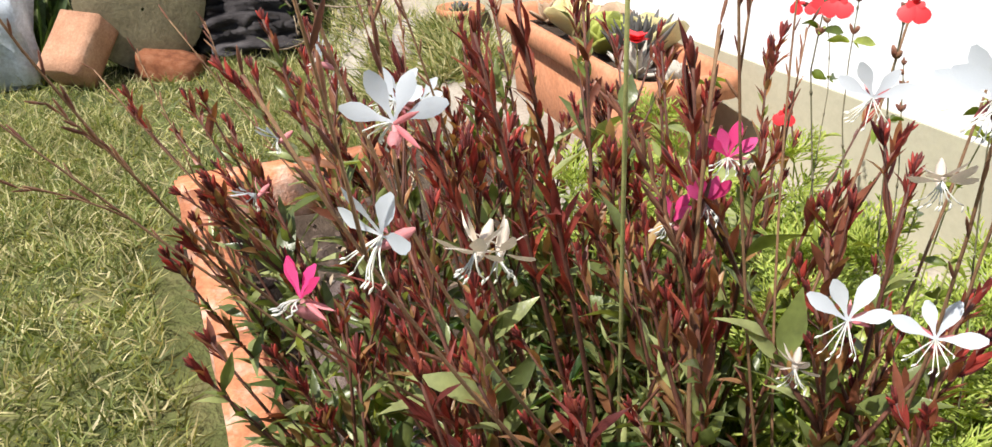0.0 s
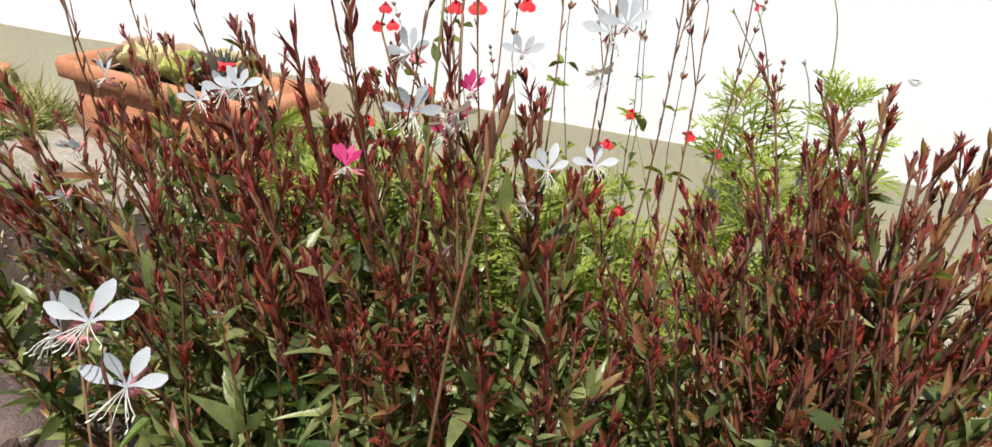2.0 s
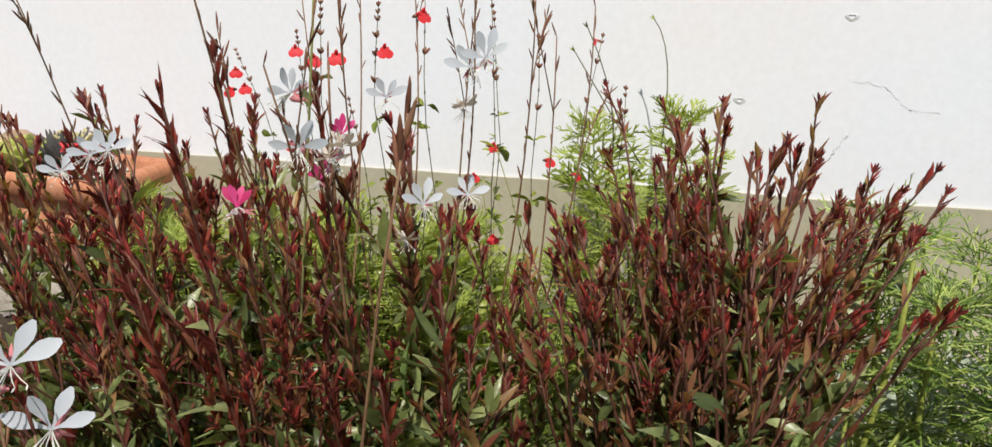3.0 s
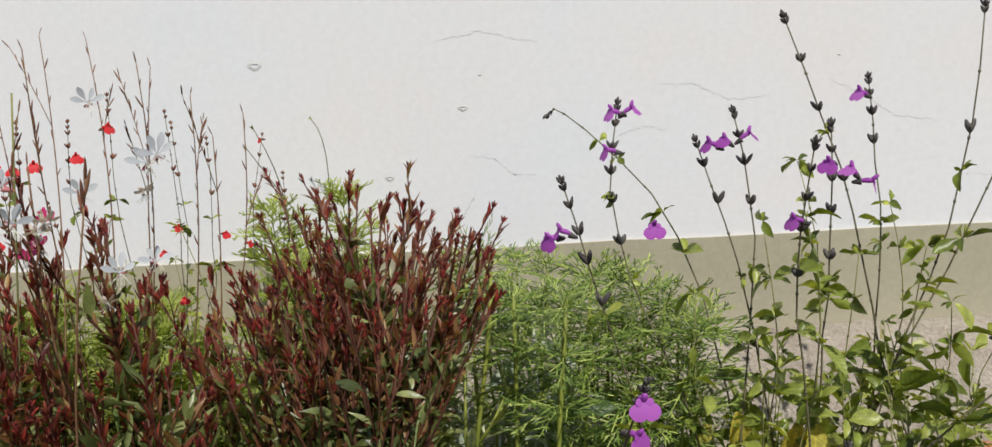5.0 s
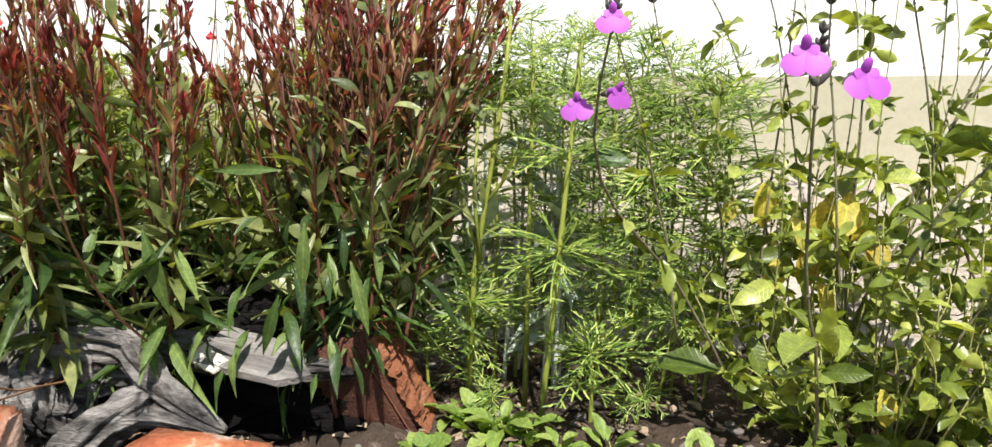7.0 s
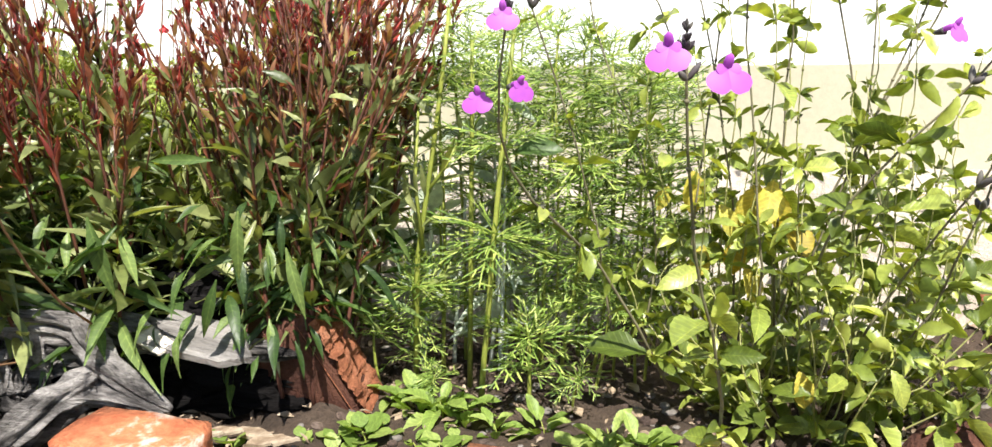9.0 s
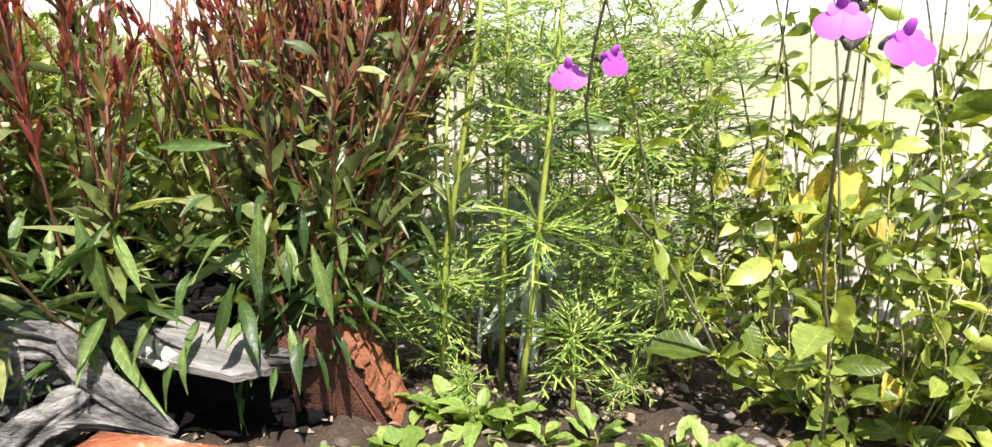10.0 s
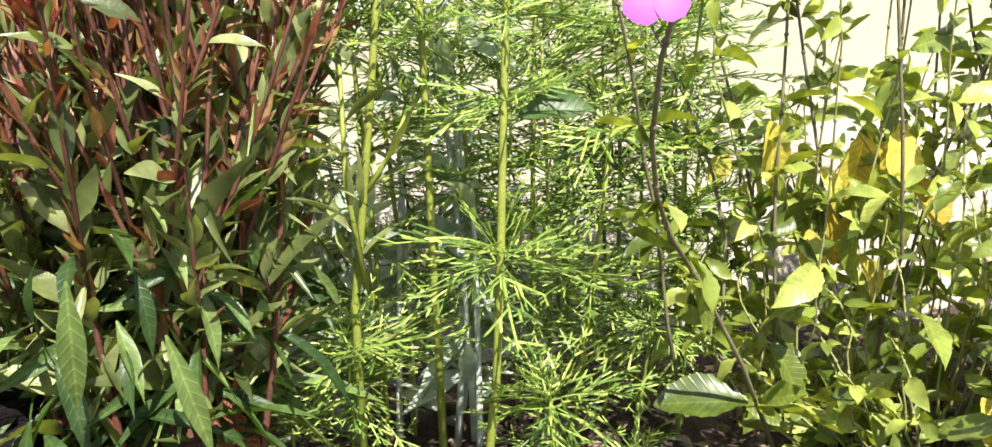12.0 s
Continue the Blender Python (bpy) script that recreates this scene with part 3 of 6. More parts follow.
    for n, (k, m) in enumerate(sorted(tufts, key=lambda r: -r[1].translation.z)):
        if n < 300:
            part("bud_tuft", shared(f"bud_tuft_{k}", TUFTS[k], M_BUD), plant, "", m)
        else:
            rest.put(TUFTS[k], m)
    if rest.n:
        tagged(part("lower_bud_mass", rest, plant, material=M_BUD), kind="stuff")
    return plant


def gaura_wand(plant, foot, top, bow, seed, buds=9, thick=0.00085, start=0.62, size=0.011, twigs=1):
    """A tall thin flowering wand with slender buds up its end."""
    rng = random.Random(seed)
    o = plant.location
    pts = bent(Vector(foot) - o, Vector(top) - o, bow, 10)
    wood, knobs = Piece(), Piece()
    wood.tube(pts, thick * 1.25, thick * 0.55, 5)
    lines = [(pts, start)]
    for _ in range(twigs):
        at, d = along(pts, rng.uniform(0.62, 0.85))
        tip = at + rand_dir(rng, d, 0.35) * rng.uniform(0.05, 0.10)
        tw = bent(at, tip, (0, 0, 0.003), 5)
        wood.tube(tw, thick * 0.7, thick * 0.4, 4)
        lines.append((tw, 0.35))
    for line, s0 in lines:
        for k in range(buds):
            at, d = along(line, s0 + (1 - s0) * k / max(1, buds - 1))
            e = rand_dir(rng, d, rng.uniform(0.15, 0.5))
            ln = size * rng.uniform(0.7, 1.25)
            knobs.put(BUD, aim(at, e, UP, ln, ln * 0.32, ln * 0.32))
    stem = part("wand", wood, plant, "thin brown flowering wand", material=M_WAND)
    tagged(part("bud_spike", knobs, stem, material=M_WANDBUD), kind="stuff")
    return pts


gaura_left = gaura_plant("gaura_plant", (-0.50, -0.46, 0.01), 34, 0.22, 0.525, 11, "burgundy-stemmed gaura clump with dark green leaves beside the bricks", (-0.11, -0.11), 0.085, 0.07, clad=0.0056, crown=0.95, leaf=0.074, lower=20, low=0.15, span=0.80, ripe=0.50, limbs=(2, 4))
gaura_mid = gaura_plant("gaura_plant", (-0.300, -0.455, 0.01), 24, 0.115, 0.488, 12, "burgundy-stemmed gaura clump carrying white and pink flowers", (0.03, -0.17), 0.08, 0.06, crown=0.88, clad=0.0050, lower=33, leaf=0.090, limbs=(2, 3), ripe=0.46, span=0.76, low=0.30, bare=0.70)
gaura_right = gaura_plant("gaura_plant", (-0.022, -0.470, 0.01), 34, 0.074, 0.515, 13, "dense upright gaura clump with dark burgundy bud tufts", (0.05, 0.10), 0.036, 0.034, leaf=0.060, clad=0.0044, crown=0.80, limbs=(3, 5), fall=0.24, lower=22, low=0.24, ripe=0.36, span=0.72, bare=0.68, clothed=0.84, buds=6)
p = Piece()
pts = bent((-0.075, -0.025, 0.04), Vector((-0.222, -0.598, 0.64)) - gaura_mid.location, (0, 0, 0), 8)
p.tube(pts, 0.0012, 0.0008, 6)
shoot = part("stem", p, gaura_mid, "young green upright stem", material=M_LSTEM)
p = Piece()
for k in range(7):
    at, d = along(pts, 0.25 + 0.1 * k)
    p.put(LANCE[k % 5], aim(at, rand_dir(random.Random(k), d, 0.6), any_up(random.Random(k + 9)), 0.050 - 0.006 * k, 0.036))
part("shoot_foliage", p, shoot, material=M_GLEAF)

for plant, top, d, ln, wide in ((gaura_mid, (-0.165, -0.602, 0.245), (0.22, -0.05, -1.0), 0.082, 0.95), (gaura_right, (-0.016, -0.606, 0.255), (-0.08, -0.05, -1.0), 0.066, 0.95), (gaura_right, (0.012, -0.575, 0.215), (0.25, -0.1, -1.0), 0.070, 0.85), (gaura_right, (0.048, -0.50, 0.255), (-0.12, -0.1, -1.0), 0.045, 0.9), (gaura_right, (-0.045, -0.60, 0.19), (-0.3, -0.15, -1.0), 0.060, 0.9), (gaura_right, (-0.03, -0.615, 0.30), (-1.0, -0.2, 0.05), 0.060, 0.8)):
    part("leaf", shared("hanging_leaf", LANCE[0], M_GLEAF_O), plant, "long hanging leaf", aim(Vector(top) - plant.location, d, (0.35, -1.0, 0.35), ln, ln * wide))

rng = random.Random(77)
for k in range(52):
    plant = gaura_mid if k % 4 == 0 else gaura_right
    cx, cy = ((-0.22, -0.52), (-0.030, -0.50), (-0.035, -0.50), (-0.095, -0.515))[k % 4]
    a = radians(rng.uniform(-165, -15))
    droop = rng.choice((0.05, 0.3, 0.5, 0.8, 1.3)) * rng.uniform(0.7, 1.3)
    at = Vector((cx + 0.055 * math.cos(a) * rng.uniform(0.5, 1.2), cy + 0.062 * math.sin(a) * rng.uniform(0.6, 1.15), rng.uniform(0.09, 0.26)))
    ln = rng.uniform(0.030, 0.052)
    part("leaf", shared(f"hanging_leaf_{k % 4}", HANGING[k % 4], M_GLEAF_O), plant, "broad hanging leaf", aim(at - plant.location, (math.cos(a), math.sin(a), -droop), (math.cos(a) * droop * 0.8, math.sin(a) * droop * 0.8, 1.0), ln, ln * rng.uniform(0.75, 1.05)))

# ---- flowering wands of the gaura, and their flowers ----
for foot, top, bow, seed, n in (
    ((-0.30, -0.52, 0.30), (-0.235, -0.70, 0.66), (0.02, -0.03, 0), 1, 10),
    ((-0.26, -0.50, 0.28), (-0.185, -0.715, 0.60), (0.015, -0.02, 0), 2, 5),
    ((-0.40, -0.55, 0.28), (-0.315, -0.775, 0.615), (-0.01, -0.03, 0.0), 3, 9),
    ((-0.44, -0.56, 0.25), (-0.42, -0.80, 0.55), (0.0, -0.02, 0.02), 4, 6),
    ((-0.25, -0.45, 0.25), (-0.155, -0.52, 0.655), (0.02, 0.0, 0), 5, 9),
    ((-0.20, -0.45, 0.25), (-0.12, -0.50, 0.625), (0.01, 0.01, 0), 6, 9),
    ((-0.22, -0.42, 0.25), (-0.171, -0.452, 0.65), (-0.01, 0.0, 0), 7, 8),
    ((-0.18, -0.42, 0.25), (-0.10, -0.42, 0.60), (0.015, 0.01, 0), 8, 8),
    ((-0.27, -0.43, 0.30), (-0.282, -0.335, 0.68), (0.01, 0.01, 0), 9, 9),
    ((-0.32, -0.43, 0.30), (-0.342, -0.313, 0.687), (0.01, 0.0, 0), 10, 5),
    ((-0.26, -0.46, 0.25), (-0.230, -0.558, 0.673), (-0.01, 0.0, 0), 12, 10),
    ((-0.28, -0.44, 0.25), (-0.34, -0.42, 0.61), (-0.01, 0.0, 0), 14, 7),
    ((-0.16, -0.46, 0.25), (-0.115, -0.47, 0.585), (0.008, 0.0, 0), 15, 6),
):
    gaura_wand(gaura_mid, foot, top, bow, seed, n)
for foot, top, bow, seed, n in (
    ((-0.50, -0.50, 0.25), (-0.50, -0.60, 0.60), (-0.01, 0.0, 0), 21, 8),
    ((-0.46, -0.50, 0.25), (-0.43, -0.62, 0.64), (0.01, 0.0, 0), 22, 9),
    ((-0.55, -0.50, 0.25), (-0.60, -0.58, 0.58), (-0.02, 0.0, 0), 23, 8),
    ((-0.58, -0.52, 0.22), (-0.72, -0.68, 0.50), (-0.02, 0.0, 0), 24, 7),
    ((-0.55, -0.52, 0.22), (-0.60, -0.74, 0.50), (0.0, -0.02, 0), 25, 7),
):
    gaura_wand(gaura_left, foot, top, bow, seed, n)


def red_shoot(plant, foot, top, seed, count=26):
    """A leafy young shoot clad in long ascending crimson leaves."""
    rng = random.Random(seed)
    o = plant.location
    pts = bent(Vector(foot) - o, Vector(top) - o, (0, 0, 0), 8)
    stem = part("stem", Piece().tube(pts, 0.0018, 0.0009, 6), plant, material=M_GSTEM)
    p = Piece()
    for k in range(count):
        s = 0.45 + 0.54 * k / count
        at, d = along(pts, s)
        ln = (0.034 - 0.016 * (s - 0.45)) * rng.uniform(0.6, 1.15)
        p.put(SPIKE[k % 3] if k % 2 else LANCE[k % 5], aim(at, rand_dir(rng, d, rng.uniform(0.12, 0.4)), any_up(rng, 1.0), ln, ln * rng.uniform(0.6, 0.95)))
    tuft(p, pts[-1], (pts[-1] - pts[-2]).normalized(), rng, 0.012, 8, 0.4)
    tagged(part("shoot_foliage", p, stem, "crimson ascending leaves", material=M_CRIMSON), kind="stuff")


for k, (foot, top) in enumerate((((-0.34, -0.52, 0.30), (-0.300, -0.595, 0.585)), ((-0.37, -0.52, 0.30), (-0.350, -0.590, 0.560)), ((-0.29, -0.49, 0.28), (-0.262, -0.540, 0.560)), ((-0.40, -0.52, 0.28), (-0.42, -0.60, 0.525)))):
    red_shoot(gaura_mid, foot, top, 300 + k)
rng = random.Random(61)
for k in range(8):
    x, y = -0.40 + 0.26 * (k + rng.random()) / 8, rng.uniform(-0.66, -0.57)
    red_shoot(gaura_mid, (x - 0.02, y + 0.07, 0.16), (x, y, rng.uniform(0.37, 0.47)), 320 + k, 30)

o = gaura_mid.location
for spot, face, size, material, seed in (
    ((-0.194, -0.680, 0.581), (-0.80, 0.30, -0.05), 0.0128, M_WHITE, 1),
    ((-0.188, -0.687, 0.555), (0.30, -0.85, -0.10), 0.0150, M_WHITE, 2),
    ((-0.206, -0.501, 0.468), (0.55, -0.75, 0.30), 0.0175, M_WHITE, 3),
    ((-0.175, -0.492, 0.475), (0.45, -0.70, 0.45), 0.0150, M_WHITE, 4),
    ((-0.148, -0.521, 0.577), (0.60, -0.70, 0.20), 0.0180, M_WHITE, 5),
    ((-0.165, -0.505, 0.568), (0.30, -0.60, 0.20), 0.0170, M_WHITE, 6),
    ((-0.184, -0.864, 0.499), (0.45, -0.75, 0.35), 0.0160, M_WHITE, 7),
    ((-0.188, -0.871, 0.526), (0.45, -0.75, 0.30), 0.0155, M_WHITE, 8),
    ((-0.212, -0.866, 0.513), (-0.70, -0.55, 0.10), 0.0150, M_WHITE, 15),
    ((-0.255, -0.452, 0.535), (0.50, -0.75, 0.10), 0.0160, M_WHITE, 9),
    ((-0.240, -0.440, 0.620), (0.70, -0.60, 0.10), 0.0160, M_WHITE, 10),
    ((-0.217, -0.703, 0.526), (0.25, -0.65, 0.65), 0.0120, M_PINK, 11),
    ((-0.255, -0.525, 0.522), (0.60, -0.60, 0.40), 0.0140, M_PINK, 12),
    ((-0.266, -0.541, 0.493), (0.30, -0.85, 0.30), 0.0130, M_PINK, 13),
    ((-0.262, -0.528, 0.500), (0.75, -0.45, 0.20), 0.0130, M_PINK, 14),
):
    gaura_flower(gaura_mid, Vector(spot) - o, face, size, material, seed, fan=0.62 if material is M_PINK else 1.0)
gaura_wand(gaura_mid, (-0.27, -0.50, 0.25), (-0.255, -0.535, 0.575), (0, -0.01, 0), 31, 12, 0.0014, 0.55, 0.016, 2)
gaura_wand(gaura_mid, (-0.27, -0.55, 0.10), (-0.185, -0.870, 0.50), (0.0, -0.10, -0.10), 32, 4, 0.0009, 0.86, 0.011, 0)
gaura_wand(gaura_mid, (-0.25, -0.55, 0.10), (-0.203, -0.866, 0.524), (0.0, -0.09, -0.10), 33, 4, 0.0009, 0.86, 0.011, 0)
gaura_wand(gaura_mid, (-0.16, -0.62, 0.15), (-0.070, -0.810, 0.602), (-0.01, -0.06, -0.04), 11, 5, 0.0010, 0.965, 0.016, 0)
for spot, face, seed in (((-0.175, -0.668, 0.552), (0.5, -0.6, -0.7), 41), ((-0.19, -0.655, 0.542), (0.6, -0.5, -0.8), 42), ((-0.215, -0.515, 0.445), (0.5, -0.6, -0.6), 43), ((-0.165, -0.52, 0.545), (0.6, -0.6, -0.6), 44)):
    gaura_flower(gaura_mid, Vector(spot) - o, face, 0.0105, M_CREAM, seed)
o = gaura_left.location
for spot, face, seed in (((-0.370, -0.621, 0.527), (0.6, -0.6, 0.3), 21), ((-0.395, -0.610, 0.52), (0.4, -0.8, 0.2), 22), ((-0.505, -0.650, 0.470), (0.3, -0.8, -0.4), 23), ((-0.500, -0.668, 0.440), (0.4, -0.8, -0.5), 24), ((-0.50, -0.62, 0.515), (-0.3, -0.8, 0.4), 25), ((-0.46, -0.575, 0.495), (0.6, -0.7, 0.2), 26)):
    gaura_flower(gaura_left, Vector(spot) - o, face, 0.0145, M_WHITE, seed, fan=0.55 if seed in (23, 24, 25) else 1.0)


# ---- salvias ----
def round_lobe(wide, curl):
    """A rounded lobe, narrow where it joins, one long along +y."""
    v, f = [], []
    k = 10
    for i in range(k):
        s = i / (k - 1)
        w = 0.10 + (wide - 0.10) * math.sin(min(1.0, s / 0.6) * math.pi / 2) if s < 0.6 else wide * math.sqrt(max(0.0, 1 - ((s - 0.6) / 0.4) ** 2)) + 0.004
        z = -curl * s * s
        v += [(-w, s, z - 0.15 * w), (0, s, z), (w, s, z - 0.15 * w)]
    for i in range(k - 1):
        a = 3 * i
        f += [(a, a + 1, a + 4, a + 3), (a + 1, a + 2, a + 5, a + 4)]
    return np.array(v), f


LOBE, EAR = round_lobe(0.46, 0.22), round_lobe(0.30, 0.1)


def salvia_flower(plant, at, face, size, material, seed=0, calyx=None):
    """A two-lipped flower: dark calyx, slim tube with a hood, and a broad hanging two-lobed lip."""
    rng = random.Random(seed)
    at, face = Vector(at), Vector(face).normalized()
    side = face.cross(UP).normalized()
    up = side.cross(face).normalized()
    back = at - face * size * 1.0 - up * size * 0.12
    p = Piece().put(CALYX, aim(back - face * size * 0.35 - up * size * 0.1, face + up * 0.15, up, size * 0.62, size * 1.05, size * 1.05))
    flower = part("flower", p, plant, "", material=calyx or M_CALYX)
    p = Piece()
    p.tube(bent(back, at, up * size * 0.06, 6), 0, [size * q for q in (0.10, 0.13, 0.16, 0.18, 0.17, 0.12)], 8)
    p.put(capsule(((0, 0.5), (0.2, 0.95), (0.5, 1.0), (0.8, 0.8), (0.95, 0.4), (1.0, 0.1)), 8), aim(at - face * size * 0.18 + up * size * 0.02, up * 0.75 + face * 0.75, face, size * 0.62, size * 0.95, size * 0.8))
    part("hood", p, flower, material=material)
    p = Piece()
    for sgn in (-1, 1):
        p.put(LOBE, aim(at - up * size * 0.02, side * sgn * 0.55 - up * (0.62 + rng.uniform(-0.08, 0.08)) + face * 0.40, face + up * 0.45, size * 0.92, size * 0.92))
        p.put(EAR, aim(at, side * sgn + face * 0.25 + up * 0.05, face + up * 0.3, size * 0.42, size * 0.6))
    part("lower_lip", p, flower, material=material)
    return flower


def whorls(p, pts, s0, s1, count, rng, size):
    """Whorls of plump dark calyces up a flower spike, closer and smaller towards its tip."""
    for k in range(count):
        q = k / max(1, count - 1)
        at, d = along(pts, min(s0 + (s1 - s0) * q ** 0.75, 0.999))
        sz = size * (1.15 - 0.5 * q)
        a = rng.uniform(0, 6.28)
        for j in range(4 if k else 3):
            e = Vector((math.cos(a + 1.6 * j), math.sin(a + 1.6 * j), 0))
            p.put(BUD, aim(at, e * 0.6 + d * rng.uniform(0.7, 1.2), UP, sz * rng.uniform(0.8, 1.2), sz * 1.1, sz * 1.1))
    at, d = along(pts, 0.999)
    for j in range(4):
        p.put(BUD, aim(at - d * 0.006, rand_dir(rng, d, 0.5), UP, size * 0.7, size * 0.8, size * 0.8))
    p.put(BUD, aim(at, d, Vector((1, 0, 0)), size * 0.8, size * 0.8, size * 0.8))


def leaf_pairs(store, pts, s0, s1, pairs, rng, size, tufts=3):
    """Opposite oval leaves with tufts of small ones at the nodes of a stem, each pair across the last."""
    a = rng.uniform(0, 6.28)
    for k in range(pairs):
        at, d = along(pts, min(1.0, s0 + (s1 - s0) * max(0.0, k + rng.uniform(-0.45, 0.45)) / max(1, pairs - 1)))
        a += math.pi / 2 + rng.uniform(-0.3, 0.3)
        big = size * rng.uniform(0.6, 1.25) * (1.15 - 0.4 * k / pairs)
        for q in range(2 + tufts):
            if q < 2 and rng.random() < 0.12:
                continue
            b = a + (math.pi * q if q < 2 else rng.uniform(0, 6.28))
            e = Vector((math.cos(b), math.sin(b), 0)) + d * rng.uniform(-0.1, 0.85) + UP * (0.5 if q > 1 else 0.0)
            ln = big * (rng.uniform(0.85, 1.15) if q < 2 else rng.uniform(0.3, 0.7))
            out = at + e.normalized() * ln * 0.12
            store.append((rng.randrange(5), aim(out, e - UP * rng.choice((0.0, 0.0, 0.5, 1.1)), any_up(rng, 1.0), ln, ln * rng.uniform(0.85, 1.15)), ln))


def salvia_stem(plant, foot, top, bow, seed, heads=4, spike=0.72, size=0.0118, thick=0.0011, pairs=3, leaf=0.020, p0=0.30, p1=0.66, leaf_store=None, tufts=3, calyx=None, via=None):
    rng = random.Random(seed)
    o = plant.location
    pts = bent(Vector(foot) - o, Vector(top) - o, bow, 12) if via is None else [Vector(p) - o for p in via]
    wood, cal = Piece(), Piece()
    if via is None:
        drift = Vector((rng.gauss(0, 0.010), rng.gauss(0, 0.008), 0))
        for i in range(1, 11):
            pts[i] = pts[i] + drift * math.sin(i / 11 * 6.28) + Vector((rng.gauss(0, 0.0012), rng.gauss(0, 0.0012), 0))
    r = np.linspace(thick * 1.2, thick * 0.6, len(pts))
    wood.tube(pts, 0, r, 6)
    for s in np.linspace(0.25, 0.9, 7):
        at, d = along(pts, float(s))
        wood.tube([at - d * 0.0016, at, at + d * 0.0016], 0, [thick * 0.9, thick * 1.5, thick * 0.9], 6)
    stem = part("stem", wood, plant, material=M_SSTEM if heads else M_LSTEM)
    if heads:
        whorls(cal, pts, spike, 1.0, heads, rng, size)
        tagged(part("calyx_whorl", cal, stem, material=calyx or M_CALYX), kind="stuff")
    if pairs:
        leaf_pairs(leaf_store, pts, p0, p1, pairs, rng, leaf, tufts)
    return pts


salvia = thing("purple_salvia", (0.45, -0.43, 0.01), "purple salvia bush with yellow-green oval leaves and dark calyces", "flowering plant")
S_LEAVES = []
for foot, top, bow, seed, heads, spike in (
    ((0.33, -0.44, 0.10), (0.270, -0.342, 0.580), (0.0, 0.0, 0.0), 2, 6, 0.70),
    ((0.30, -0.45, 0.10), (0.200, -0.537, 0.535), (0.01, 0.0, 0.0), 3, 5, 0.74),
    ((0.42, -0.42, 0.10), (0.340, -0.400, 0.545), (0.02, 0.0, 0.0), 4, 3, 0.86),
    ((0.38, -0.42, 0.10), (0.376, -0.403, 0.572), (0.012, 0.0, 0.0), 5, 4, 0.80),
    ((0.44, -0.45, 0.10), (0.415, -0.527, 0.556), (-0.005, 0.0, 0.0), 6, 5, 0.72),
    ((0.46, -0.42, 0.10), (0.455, -0.450, 0.560), (0.0, 0.0, 0.0), 7, 5, 0.72),
    ((0.54, -0.36, 0.10), (0.551, -0.286, 0.588), (0.01, 0.0, 0.0), 8, 4, 0.86),
    ((0.60, -0.40, 0.12), (0.425, -0.400, 0.660), (0.0, 0.0, 0.0), 9, 4, 0.70),
    ((0.47, -0.42, 0.12), (0.615, -0.400, 0.660), (0.02, 0.0, -0.02), 10, 2, 0.80),
    ((0.46, -0.43, 0.12), (0.665, -0.400, 0.680), (0.01, 0.0, -0.02), 11, 3, 0.80),
    ((0.48, -0.52, 0.20), (0.615, -0.600, 0.480), (0.0, 0.0, -0.015), 12, 6, 0.62),
    ((0.52, -0.53, 0.14), (0.618, -0.602, 0.400), (0.0, 0.0, -0.02), 13, 6, 0.62),
    ((0.53, -0.52, 0.10), (0.640, -0.590, 0.390), (0.0, 0.0, -0.02), 14, 6, 0.62),
):
    salvia_stem(salvia, foot, top, bow, seed, heads, spike, pairs=4, leaf=0.027, p0=0.20, p1=0.74, leaf_store=S_LEAVES, tufts=6)
for k, (x0, y0, x1, y1, z1) in enumerate(((0.40, -0.42, 0.395, -0.44, 0.47), (0.43, -0.44, 0.42, -0.48, 0.50), (0.45, -0.44, 0.465, -0.50, 0.45), (0.46, -0.42, 0.44, -0.40, 0.52), (0.50, -0.42, 0.52, -0.43, 0.48), (0.50, -0.44, 0.55, -0.50, 0.40), (0.54, -0.44, 0.61, -0.48, 0.38), (0.36, -0.42, 0.33, -0.44, 0.40), (0.53, -0.40, 0.58, -0.38, 0.42), (0.38, -0.45, 0.37, -0.52, 0.38))):
    salvia_stem(salvia, (x0, y0, 0.05), (x1, y1, z1), (0.01, 0.0, 0.0), 60 + k, 0, 0.9, 0.009, 0.0008, 7, 0.028, 0.28, 1.0, S_LEAVES, 5)
salvia_stem(salvia, None, None, None, 1, 1, 0.99, 0.008, 0.0010, 4, 0.022, 0.30, 0.62, S_LEAVES,
            via=((0.40, -0.38, 0.10), (0.385, -0.34, 0.25), (0.362, -0.32, 0.36), (0.338, -0.30, 0.425), (0.311, -0.295, 0.474), (0.274, -0.29, 0.516), (0.240, -0.285, 0.549), (0.219, -0.275, 0.566), (0.207, -0.265, 0.572), (0.201, -0.262, 0.566)))
salvia_stem(salvia, None, None, None, 31, 3, 0.90, 0.009, 0.0013, 4, 0.042, 0.06, 0.40, S_LEAVES,
            via=((0.36, -0.47, 0.05), (0.325, -0.50, 0.13), (0.29, -0.523, 0.195), (0.262, -0.56, 0.235), (0.242, -0.605, 0.268), (0.230, -0.64, 0.300), (0.226, -0.668, 0.335), (0.231, -0.690, 0.375), (0.238, -0.705, 0.405), (0.243, -0.716, 0.428)))
salvia_stem(salvia, (0.40, -0.60, 0.02), (0.356, -0.776, 0.405), (0.0, 0.01, -0.01), 32, 3, 0.93, 0.010, 0.0014, 6, 0.040, 0.05, 0.52, S_LEAVES)
o = salvia.location
